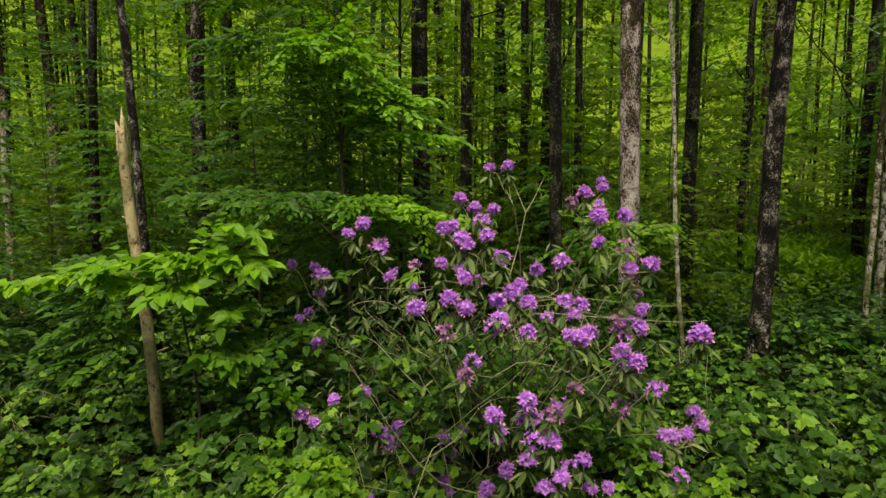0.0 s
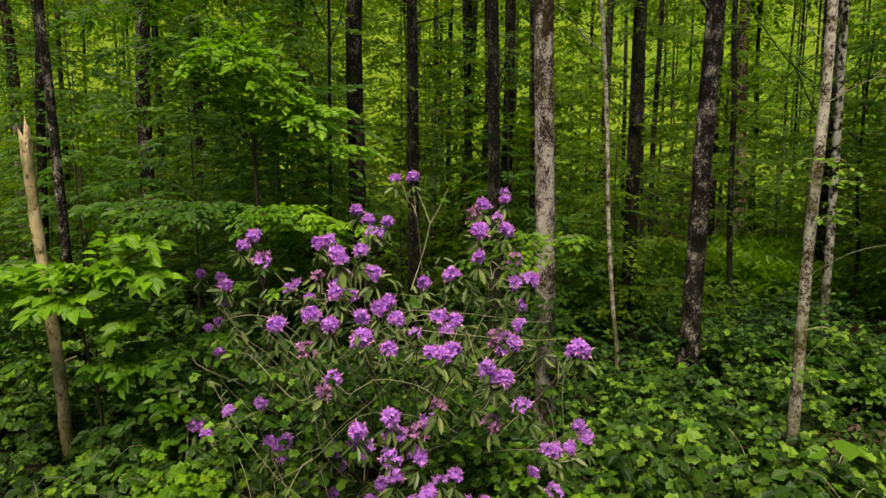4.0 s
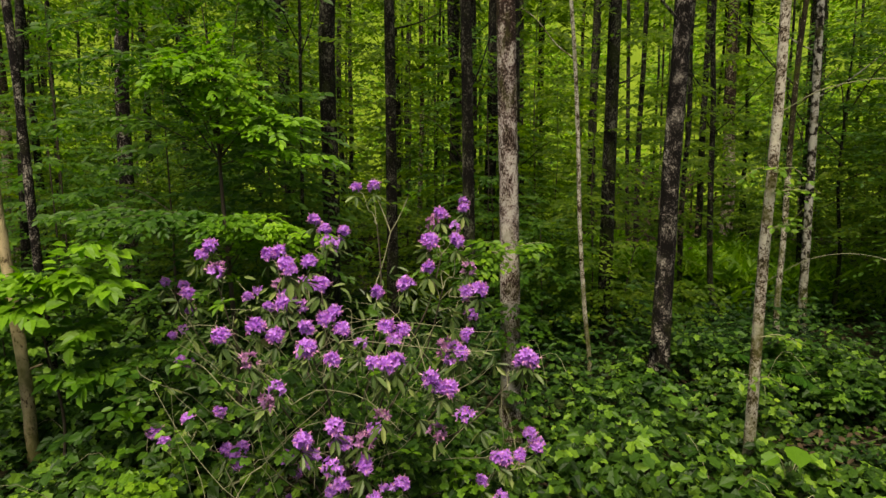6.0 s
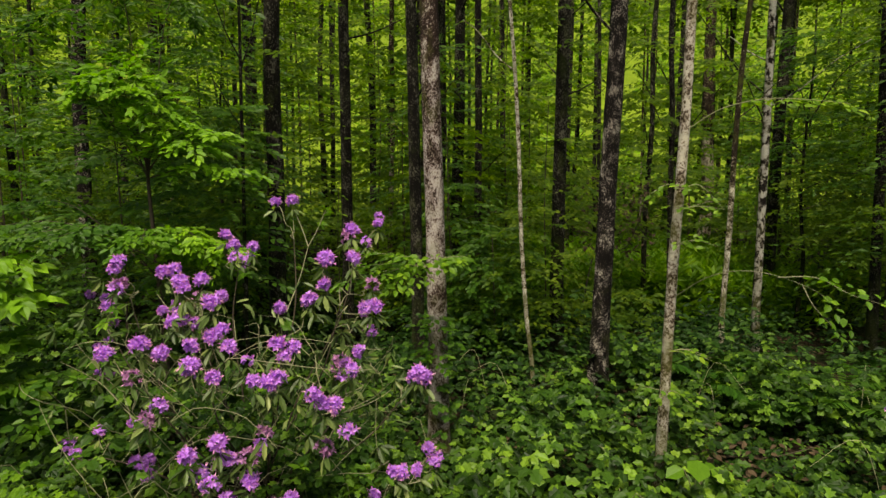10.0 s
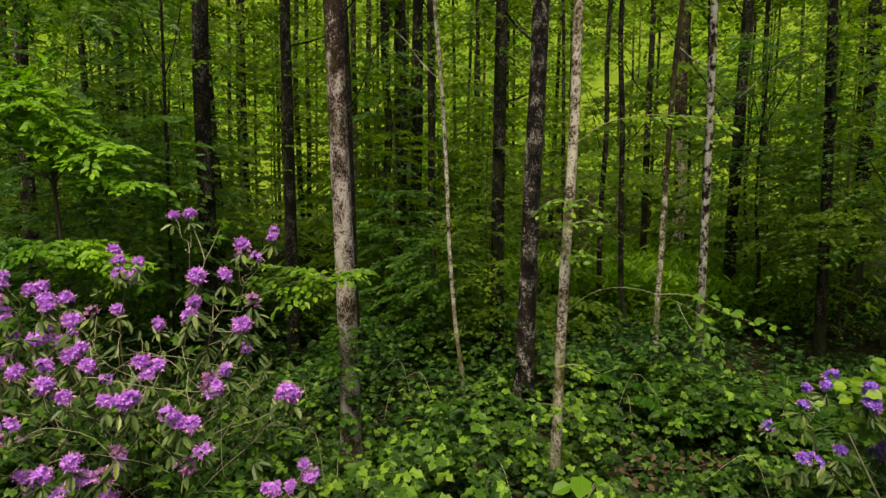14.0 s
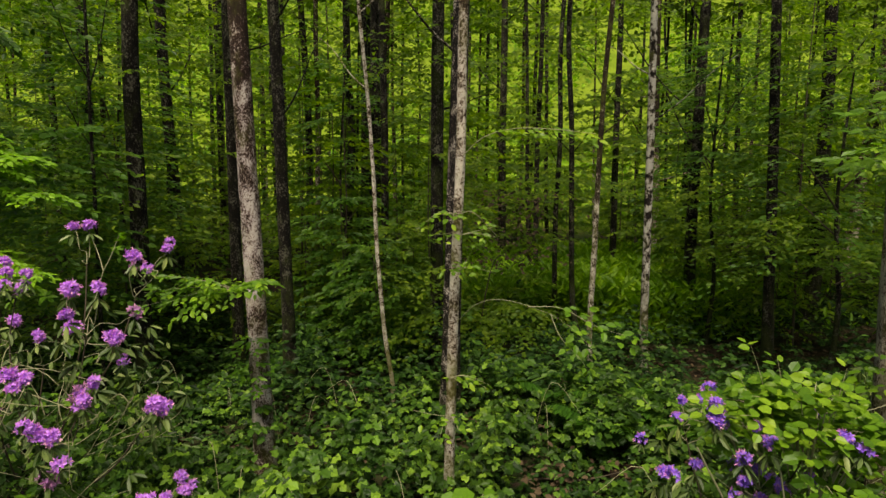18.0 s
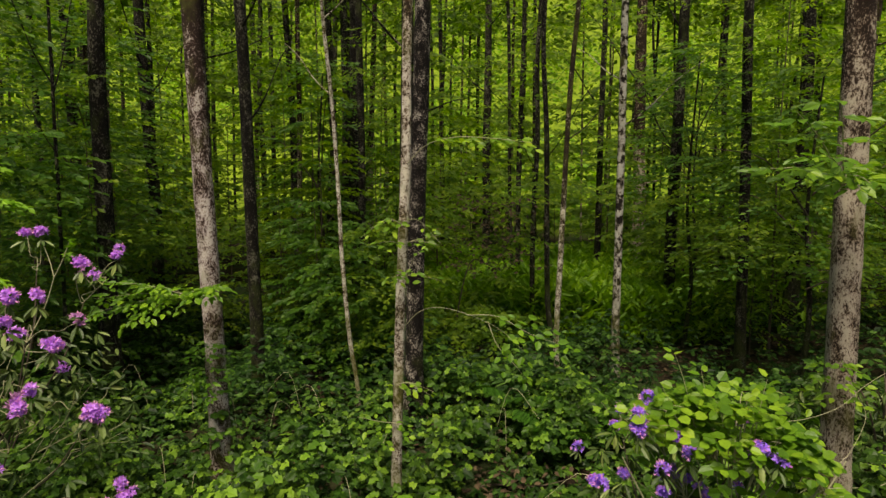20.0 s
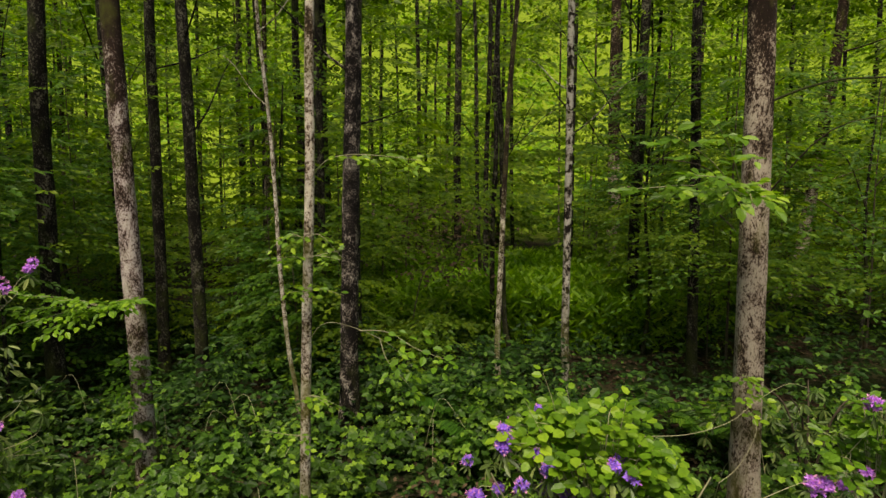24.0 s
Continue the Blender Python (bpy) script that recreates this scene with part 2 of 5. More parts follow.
POINTED = (np.array([(0, 0, 0), (0.16, -0.30, 0.05), (0.55, -0.26, 0.02), (1, 0, -0.14), (0.55, 0.26, 0.02), (0.16, 0.30, 0.05)], float), np.array([(0, 1, 2, 3), (0, 3, 4, 5)]))
LOBED = (np.array([(0, 0, 0), (0.10, -0.40, 0.05), (0.40, -0.22, 0.04), (0.62, -0.36, 0.0), (1, 0, -0.12), (0.62, 0.36, 0.0), (0.40, 0.22, 0.04), (0.10, 0.40, 0.05)], float), np.array([(0, 1, 2, 3, 4), (0, 4, 5, 6, 7)]))
NARROW = (np.array([(0, 0, 0), (0.35, -0.14, 0.03), (0.75, -0.13, -0.02), (1, 0, -0.12), (0.75, 0.13, -0.02), (0.35, 0.14, 0.03)], float), np.array([(0, 1, 2, 3), (0, 3, 4, 5)]))
SIMPLE = (np.array([(0, 0, 0), (0.5, -0.27, 0.05), (1, 0, -0.06), (0.5, 0.27, 0.05)], float), np.array([(0, 1, 2, 3)]))
PETAL_SHAPE = (np.array([(0, 0, 0), (0.6, -0.31, 0.08), (1, 0, -0.12), (0.6, 0.31, 0.08)], float), np.array([(0, 1, 2), (0, 2, 3)]))


def unit(v):
    return v / np.maximum(np.linalg.norm(v, axis=-1, keepdims=True), 1e-9)


def frames_of(along, up):
    """Turn matrices whose x points along and whose z leans to up."""
    x = unit(np.asarray(along, float))
    y = unit(np.cross(up, x))
    return np.stack([x, y, np.cross(x, y)], -1)


def blades(at, along, up, size, shape):
    """Vertices and faces of one leaf for each row."""
    v, f = shape
    turn = frames_of(along, up)
    out = np.einsum("nij,kj->nki", turn, v) * np.asarray(size, float)[:, None, None] + np.asarray(at, float)[:, None]
    faces = f[None] + (np.arange(len(out)) * len(v))[:, None, None]
    return out.reshape(-1, 3), faces.reshape(-1, f.shape[1])


def join(*pieces):
    """One mesh's vertices and faces from several; all with faces of the same number of corners."""
    vs, fs, n = [], [], 0
    for v, f in pieces:
        vs.append(v)
        fs.append(f + n)
        n += len(v)
    return np.concatenate(vs), np.concatenate(fs)


def to_mesh(name, v, f, mat, smooth=False):
    me = bpy.data.meshes.new(name)
    f = np.asarray(f)
    k = f.shape[1]
    me.vertices.add(len(v))
    me.vertices.foreach_set("co", np.ascontiguousarray(v, dtype=np.float32).ravel())
    me.loops.add(f.size)
    me.loops.foreach_set("vertex_index", f.astype(np.int32).ravel())
    me.polygons.add(len(f))
    me.polygons.foreach_set("loop_start", np.arange(0, f.size, k, dtype=np.int32))
    me.polygons.foreach_set("use_smooth", np.full(len(f), smooth))
    me.update(calc_edges=True)
    me.materials.append(mat)
    return me


def part(name, me, parent, label="", m=None):
    ob = new(name, me)
    ob.parent = parent
    if m is not None:
        ob.matrix_local = m
    return tagged(ob, label)


def thing(name, at, label, category, group="", kind=""):
    ob = new(name)
    ob.location = at
    ob.empty_display_size = 0.1
    return tagged(ob, label, category, group, kind)


def smooth_line(points, steps):
    """A Catmull-Rom line through the points."""
    p = np.asarray(points, float)
    p = np.concatenate([[2 * p[0] - p[1]], p, [2 * p[-1] - p[-2]]])
    out = []
    for i in range(1, len(p) - 2):
        for s in np.arange(steps) / steps:
            a, b, c, d = p[i - 1], p[i], p[i + 1], p[i + 2]
            out.append(0.5 * (2 * b + (c - a) * s + (2 * a - 5 * b + 4 * c - d) * s**2 + (3 * b - a - 3 * c + d) * s**3))
    out.append(p[-2])
    return np.array(out)


def tube(points, r0, r1, sides=6, steps=5, rough=0.0, flare=0.0):
    """A tapered stem along the points, with a closed tip."""
    line = smooth_line(points, steps)
    n = len(line)
    go = unit(np.gradient(line, axis=0))
    side = unit(np.cross(go, (0.31, 0.9, 0.17)))
    other = np.cross(go, side)
    s = np.linspace(0, 1, n)
    r = r0 + (r1 - r0) * s
    turn = np.linspace(0, 2 * np.pi, sides, endpoint=False)
    rad = r[:, None] * (1 + rough * rng.normal(size=(n, sides)))
    if flare:
        height = np.linalg.norm(line - line[0], axis=1)
        rad = rad * (1 + flare * np.exp(-height / (3.0 * r0))[:, None] * (1 + 0.4 * np.sin(3 * turn + 1))[None])
    v = line[:, None] + rad[..., None] * (np.cos(turn)[None, :, None] * side[:, None] + np.sin(turn)[None, :, None] * other[:, None])
    i, j = np.meshgrid(np.arange(n - 1), np.arange(sides), indexing="ij")
    f = np.stack([i * sides + j, i * sides + (j + 1) % sides, (i + 1) * sides + (j + 1) % sides, (i + 1) * sides + j], -1).reshape(-1, 4)
    v = v.reshape(-1, 3)
    return np.concatenate([v, line[-1:]]), f


def spray(base, tip, n, size, droop=0.15, up=(0, 0, 1), shape=OVAL):
    """Leaves set alternately along both sides of a twig, in one flat layer."""
    base, tip = np.asarray(base, float), np.asarray(tip, float)
    s = np.linspace(0.12, 1, n)
    go = tip - base
    at = base + s[:, None] * go
    at[:, 2] -= droop * np.linalg.norm(go) * s**2
    across = unit(np.cross(go, up))
    hand = np.where(np.arange(n) % 2, 1.0, -1.0)
    along = unit(go)[None] * 0.8 + across[None] * (hand * (1.0 - 0.8 * s**3))[:, None] + rng.normal(0, 0.2, (n, 3))
    along[:, 2] -= 0.25
    lean = np.asarray(up, float)[None] + (0, -0.55, 0) + rng.normal(0, 0.3, (n, 3))
    return blades(at + across * (hand * 0.01)[:, None], along, lean, size * rng.uniform(0.75, 1.2, n), shape)


def layered_crown(radius, height, tiers, twigs, leaves, size, shape=SIMPLE, hollow=0.25, dome=0.5):
    """Flat sprays in tiers round a stem at the origin, drooping to the tips."""
    got = []
    for k in range(tiers):
        z = height * (k + rng.uniform(0.1, 0.9)) / tiers
        reach = radius * (1 - dome * (z / height) ** 2) * rng.uniform(0.7, 1.1)
        turn0 = rng.uniform(0, 6.28)
        for j in range(twigs):
            a = turn0 + 6.28 * j / twigs + rng.normal(0, 0.35)
            d0 = reach * rng.uniform(hollow * 0.4, hollow + 0.3)
            d1 = reach * rng.uniform(0.75, 1.1)
            way = np.array([np.cos(a), np.sin(a), 0])
            turn = a + rng.normal(0, 0.5)
            b = way * d0 + (0, 0, z + rng.normal(0, 0.06 * height / tiers))
            e = b + np.array([np.cos(turn), np.sin(turn), rng.uniform(-0.15, 0.25)]) * (d1 - d0)
            got.append(spray(b, e, leaves, size, 0.2, shape=shape))
    return join(*got)


# ---- ground ----
def relief(x, y):
    """The ground's height: uneven forest floor, and a meadow slope beyond the wood."""
    soft = 0.05 * np.sin(1.3 * x + 0.7 * y) + 0.04 * np.sin(2.1 * y - 0.9 * x + 1.0) + 0.03 * np.sin(3.7 * x + 2.3 * y)
    far = np.maximum(y - 34.0, 0.0)
    return soft + 0.24 * np.exp(-(((y - 6.6) / 1.3) ** 2)) / (1 + np.exp(3.0 * (x - 5.6))) + 0.5 * far * far / (far + 8.0) + 0.03 * np.maximum(y - 9, 0)


def build_ground():
    xs = np.concatenate([np.linspace(-400, -32, 12), np.linspace(-28, 40, 120), np.linspace(46, 420, 12)])
    ys = np.concatenate([np.linspace(-400, -12, 10), np.linspace(-8, 36, 90), np.linspace(38, 130, 40), np.linspace(150, 500, 6)])
    gx, gy = np.meshgrid(xs, ys, indexing="ij")
    v = np.stack([gx, gy, relief(gx, np.minimum(gy, 140.0))], -1).reshape(-1, 3)
    i, j = np.meshgrid(np.arange(len(xs) - 1), np.arange(len(ys) - 1), indexing="ij")
    n = len(ys)
    f = np.stack([i * n + j, (i + 1) * n + j, (i + 1) * n + j + 1, i * n + j + 1], -1).reshape(-1, 4)
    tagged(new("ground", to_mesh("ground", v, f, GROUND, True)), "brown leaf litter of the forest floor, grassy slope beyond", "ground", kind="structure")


build_ground()


# ---- trees ----
CROWNS = [to_mesh("crown", *layered_crown(2.2, 5.0, 7, 7, 12, 0.24, SIMPLE, 0.3, 0.5), CANOPY) for _ in range(4)]


SHOOTS = [to_mesh("leaves", *layered_crown(0.9, 2.8, 8, 5, 11, 0.09, SIMPLE, 0.05, 0.3), WOODS) for _ in range(4)]


def tree(x, y, r, bark, label, lean=(0.0, 0.0), bend=0.03, height=12.0, sides=10, crown=True, limbs=(), crown_at=6.5, name="tree", seed=0):
    """A forest tree: stem with root flare, limbs, and a high crown. lean: metres sideways per metre of height."""
    g = np.random.default_rng(int(1000 * abs(x) + 77 * abs(y)) + seed)
    z0 = float(relief(np.array(x), np.array(y))) - 0.08
    ob = thing(name, (x, y, z0), label, "tree", "trees of the wood")
    zs = np.concatenate([[0, 0.35], np.linspace(0.9, height, 9)])
    pts = np.stack([lean[0] * zs + bend * np.cumsum(g.normal(size=11)) * (zs > 0.5), lean[1] * zs + bend * np.cumsum(g.normal(size=11)) * (zs > 0.5), zs], -1)
    part("trunk", to_mesh("trunk", *tube(pts, r, r * 0.55, sides, 8, 0.022, 0.45), bark, True), ob)
    if y > 6.5:
        limbs = (*limbs, *((float(g.uniform(2.6, 6.5)), float(g.uniform(0, 360)), float(g.uniform(0.5, 1.6)), float(g.uniform(0.2, 1.3))) for _ in range(2)))
    for z, way, length, rise in limbs:
        b = np.array([np.interp(z, zs, pts[:, 0]), np.interp(z, zs, pts[:, 1]), z])
        d = np.array([np.cos(radians(way)), np.sin(radians(way)), 0])
        line = [b, b + d * length * 0.35 + (0, 0, rise * 0.3), b + d * length * 0.7 + (0, 0, rise * 0.75), b + d * length + (0, 0, rise)]
        part("limb", to_mesh("limb", *tube(line, max(r * 0.16, 0.008), 0.004, 6, 4, 0.05), bark, True), ob)
    if y > 6.3 and g.random() < 0.45 and abs(x - 6.2) > 1.0 and bark not in (BIRCH_BARK, SLIM_BARK, SCARRED_BARK):
        part("leaves", SHOOTS[int(g.integers(len(SHOOTS)))], ob, "", pose(0, 0, float(g.uniform(1.2, 4.2)), 0, 0, float(g.uniform(0, 360))))
    if crown and not (abs(x - 5.6) < 2.4 and 5.5 < y < 15) and (y < 6 or g.random() < (0.25 if y < 10 else 0.45)):
        crown_at = 9.0 if y < 10 else crown_at
        part("crown", CROWNS[int(g.integers(len(CROWNS)))], ob, "", pose(pts[-1, 0] * 0.6, pts[-1, 1] * 0.6, crown_at, 0, 0, float(g.uniform(0, 360))) @ Matrix.Diagonal((*([float(g.uniform(0.85, 1.25))] * 3), 1)))
    return ob


GREY = "grey lichen-blotched tree trunk in the undergrowth"
DARK = "dark straight tree trunk in the shaded wood"
SLIM = "slim pale young tree stem with smooth bark"
tree(1.585, 5.10, 0.098, PALE_BARK, "pale grey tree trunk with lichen plates, mossy foot", (-0.028, -0.012), 0.006, 13, 16, limbs=())
tree(3.27, 6.12, 0.105, SPECKLED_BARK, "dark speckled tree trunk with pale lichen flecks", (0.022, 0.0), 0.008, 13, 14, limbs=((3.9, 205, 0.9, 0.7), (4.6, 340, 1.1, 0.9), (5.2, 120, 1.2, 1.0)))
tree(3.285, 4.25, 0.044, BIRCH_BARK, "slim leaning silvery tree stem with small leaf tufts", (0.030, 0.0), 0.008, 9, 12)
tree(2.62, 6.45, 0.027, BIRCH_BARK, SLIM, (-0.07, 0.0), 0.02, 8, 10, limbs=((3.6, 160, 0.6, 0.6), (4.4, 20, 0.6, 0.7)))
tree(4.96, 6.90, 0.038, SLIM_BARK, SLIM, (0.035, 0.0), 0.02, 9, 10, limbs=((3.3, 10, 0.6, 0.5),))
tree(5.98, 8.10, 0.062, SCARRED_BARK, "silvery birch-like trunk with dark scars", (0.0, 0.0), 0.01, 12, 12)
tree(7.85, 11.26, 0.12, DARK_BARK, "dark forked tree trunk with a side branch", (0.01, 0.0), 0.012, 12, 10, limbs=((4.2, 150, 2.2, 2.6), (3.6, 160, 0.9, 1.6)))
tree(6.83, 4.60, 0.122, BROWN_BARK, "thick brown-grey tree trunk with rough flaking bark", (-0.02, 0.0), 0.005, 13, 18)
tree(7.96, 8.57, 0.085, DARK_BARK, DARK, (-0.033, 0.0), 0.015, 12)
tree(-0.36, 6.62, 0.11, DARK_BARK, "dark tree trunk wrapped in shadow and moss", (-0.01, 0.0), 0.015, 12, 12)
tree(0.20, 8.05, 0.09, DARK_BARK, "brown tree trunk deep in the wood", (-0.015, 0.0), 0.015, 12)
tree(-2.79, 5.40, 0.046, SPECKLED_BARK, "grey tree trunk behind the broken stub", (-0.06, 0.0), 0.02, 11, 12)
tree(1.72, 11.06, 0.13, DARK_BARK, DARK)
tree(1.40, 11.84, 0.10, DARK_BARK, DARK)
tree(2.06, 9.85, 0.075, DARK_BARK, DARK, (0.0, 0.0), 0.02)
tree(0.90, 12.3, 0.10, DARK_BARK, DARK)
tree(3.10, 7.60, 0.10, DARK_BARK, "brownish dark trunk in the wood", (0.0, 0.0), 0.012)
tree(5.10, 10.1, 0.05, DARK_BARK, "thin dark crooked trunk in the wood", (0.01, 0.0), 0.04)
tree(1.07, 14.45, 0.12, DARK_BARK, DARK)
tree(4.38, 14.1, 0.11, DARK_BARK, DARK)
tree(5.27, 9.05, 0.05, DARK_BARK, "thin dark crooked trunk in the wood", (-0.01, 0.0), 0.05, seed=4)
tree(8.62, 16.4, 0.19, BROWN_BARK, "brown trunk at the edge of the clearing")
tree(9.90, 10.91, 0.14, DARK_BARK, DARK, (-0.01, 0.0))
tree(12.0, 13.2, 0.15, BROWN_BARK, "leaning brown trunk deep in the wood", (0.10, 0.0))
tree(20.8, 24.0, 0.14, DARK_BARK, DARK)
tree(1.27, 6.97, 0.085, DARK_BARK, DARK, (-0.02, 0.0), 0.015)
tree(-1.94, 10.65, 0.12, DARK_BARK, DARK)
tree(-5.08, 8.2, 0.07, DARK_BARK, DARK)
tree(-4.7, 12.7, 0.13, DARK_BARK, DARK)
tree(-3.5, 8.0, 0.11, SPECKLED_BARK, "speckled trunk behind the young tree")
tree(-7.06, 9.25, 0.07, BROWN_BARK, "grey-brown trunk among the saplings", (-0.02, 0.0))
tree(-8.6, 12.5, 0.13, BROWN_BARK, "grey-brown trunk among the saplings")
tree(4.98, 12.6, 0.065, DARK_BARK, DARK)
tree(-2.38, 18.2, 0.10, DARK_BARK, DARK)
tree(-0.37, 19.5, 0.12, DARK_BARK, DARK)
tree(7.13, 14.6, 0.09, DARK_BARK, DARK)
tree(-0.55, 6.10, 0.024, DARK_BARK, "thin dark forked young stem before a thick trunk", (0.0, 0.0), 0.01, 5.5, 8, False, ((3.7, 200, 0.45, 1.1), (3.6, 350, 0.4, 1.2), (3.0, 180, 0.3, 0.5)))


def fill_trees():
    """Further trees, thinning the view to the slope beyond."""
    g = np.random.default_rng(21)
    done = []
    while len(done) < 125:
        y = 11 + 21 * g.random() ** 0.8
        x = 4.5 + (g.random() - 0.5) * (2.0 * y + 12)
        if any((x - a) ** 2 + (y - b) ** 2 < 1.1 for a, b in done) or (4.4 < x < 8.4 and y < 19 and g.random() < 0.55):
            continue
        done.append((x, y))
        tree(x, y, float(g.uniform(0.035, 0.105)), DARK_BARK if g.random() < 0.7 else BROWN_BARK, "far tree trunk in the green depth of the wood", (float(g.normal(0, 0.015)), 0.0), 0.03, 14, 8, crown_at=7.0 + 2 * float(g.random()))


fill_trees()


def broken_stub():
    ob = thing("broken_trunk", (-2.43, 4.46, 0.0), "pale barkless broken tree stub with a snapped top", "dead tree")
    pts = [(0.06, 0, 0), (0.03, 0, 0.8), (-0.03, 0, 1.5), (-0.09, 0, 2.1), (-0.12, 0, 2.58)]
    v, f = tube(pts, 0.046, 0.040, 12, 6, 0.06, 0.3)
    ring = v[-13:-1]
    ring[:, 2] += 0.09 * np.abs(rng.normal(size=12))
    v[-1] = ring.mean(0) - (0, 0, 0.04)
    n = len(v) - 1
    cap = np.array([(n - 12 + k, n - 12 + (k + 1) % 12, n) for k in range(12)])
    tri = np.concatenate([f[:, [0, 1, 2]], f[:, [0, 2, 3]], cap])
    part("trunk", to_mesh("trunk", v, tri, DEAD_BARK, True), ob)
    g = np.random.default_rng(3)
    for k in range(7):
        a = 0.9 * k + g.normal(0, 0.2)
        b = np.array([-0.12 + 0.031 * np.cos(a), 0.031 * np.sin(a), 2.52])
        part("splinter", to_mesh("splinter", *tube([b, b + (0.004 * np.cos(a), 0.004 * np.sin(a), 0.06), b + (0.01 * np.cos(a), 0.01 * np.sin(a), 0.10 + 0.09 * g.random())], 0.011, 0.002, 5, 3, 0.1), DEAD_BARK, True), ob)
    for z, a in ((1.95, 2.6), (1.4, 5.6), (0.9, 0.4)):
        b = np.array([np.interp(z, [0, 0.8, 1.5, 2.1], [0.06, 0.03, -0.03, -0.09]), 0, z])
        d = np.array([np.cos(a), np.sin(a), 0.4])
        part("branch_stub", to_mesh("branch_stub", *tube([b, b + 0.06 * d, b + 0.13 * d], 0.014, 0.006, 6, 3, 0.08), DEAD_BARK, True), ob)


broken_stub()


# ---- saplings and the green depth of the wood ----
UNDER = [to_mesh("crown", *layered_crown(1.25, 3.6, 9, 6, 14, 0.13, SIMPLE, 0.2, 0.45), WOODS) for _ in range(5)]
STEMS = [to_mesh("stem", *tube([(0, 0, 0), (0.04, 0.02, 1.2), (-0.03, 0.03, 2.6), (0.02, 0.0, 4.2)], 0.022, 0.006, 6, 4), DARK_TWIG, True)]


def understory():
    """Saplings with flat leafy layers between the trunks; fewer before the clearing."""
    g = np.random.default_rng(5)
    first = thing("sapling", (-8.5, 12.0, 0.2), "young broadleaf sapling with flat layers of leaves", "sapling", "saplings of the wood")
    part("stem", STEMS[0], first)
    part("crown", UNDER[0], first, "", pose(0, 0, 0.5))
    count = 0
    while count < 190:
        y = 7.9 + 22 * g.random() ** 1.1
        x = 4.6 + (g.random() - 0.5) * (1.75 * y + 7)
        if abs(x - 5.5) < 1.9 and y < 16 and g.random() < 0.93:
            continue
        s = float(g.uniform(0.6, 1.2)) * (0.7 if y < 9.5 else 1.0)
        made = copy_thing(first, pose(x, y, float(relief(np.array(x), np.array(y))), 0, 0, float(g.uniform(0, 360))))
        made.scale = (s, s, s * float(g.uniform(0.8, 1.3)))
        for child in made.children:
            if child.name.startswith("crown"):
                child.data = UNDER[int(g.integers(5))]
        count += 1


understory()


def tiers(g, count, y0, y1, widen, z0, z1, reach, size, twigs=6, leaves=12, thin=0.0, droop=0.22):
    """Flat leafy boughs: twigs fanning out level from a point, leaves on both sides of each twig, drooping to the tips."""
    y = y0 + (y1 - y0) * g.random(count)
    x = 4.6 + (g.random(count) - 0.5) * (1.75 * y + widen)
    z = z0 + (z1 - z0) * g.random(count)
    lump = np.sin(1.1 * x + 0.5 * y) + np.sin(0.8 * y - 1.4 * x) + 0.8 * np.sin(1.6 * z + 0.6 * x)
    glade = (np.abs(x - 5.9 - 0.08 * (y - 8)) < 1.3) & (y < 17) & (z < 2.6)
    hollow = (x > 6.9) & (y < 11) & (z < 1.7)
    side, rise = (x - 2.2) / y, (z - 2.5) / y
    meadow = (y > 12) & (side > 0.29) & (side < 0.68) & (rise > 0.18) & (rise < 0.27)
    void = (np.abs(x - 0.2) < 1.3) & (y < 9) & (z < 1.7)
    void |= (np.abs(x - 4.15) < 0.7) & (y < 8.9) & (z > 1.2) & (z < 3.0)
    keep = (lump > thin) & ~void & ~(meadow & (g.random(count) < 0.62)) & ~(glade & (g.random(count) < 0.9)) & ~(hollow & (g.random(count) < 0.95))
    x, y, z = x[keep], y[keep], z[keep]
    n = len(x)
    r = reach * g.uniform(0.6, 1.25, n)
    a = g.uniform(0, 6.28, n)[:, None] + np.linspace(0, 5.2, twigs)[None] + g.normal(0, 0.3, (n, twigs))
    tilt = g.normal(0, 0.12, (n, 2))
    s = np.linspace(0.18, 1.0, leaves)
    long = r[:, None] * g.uniform(0.6, 1.1, (n, twigs))
    d = long[..., None] * s
    px = x[:, None, None] + d * np.cos(a)[..., None]
    py = y[:, None, None] + d * np.sin(a)[..., None]
    pz = z[:, None, None] + relief(x, y)[:, None, None] + d * (tilt[:, :1] * np.cos(a) + tilt[:, 1:] * np.sin(a))[..., None] - droop * d * s
    hand = np.where(np.arange(leaves) % 2, 1.0, -1.0) * 0.9
    turn = (a[..., None] + hand * (1.1 - 0.7 * s**2) + g.normal(0, 0.25, d.shape)).ravel()
    m = turn.size
    along = np.stack([np.cos(turn), np.sin(turn), g.normal(-0.28, 0.2, m)], -1)
    up = np.array([0, -0.6, 1.0]) + g.normal(0, 0.28, (m, 3))
    at = np.stack([px.ravel(), py.ravel(), pz.ravel()], -1) + g.normal(0, 0.015, (m, 3))
    return blades(at, along, up, size * g.uniform(0.7, 1.3, m), SIMPLE)


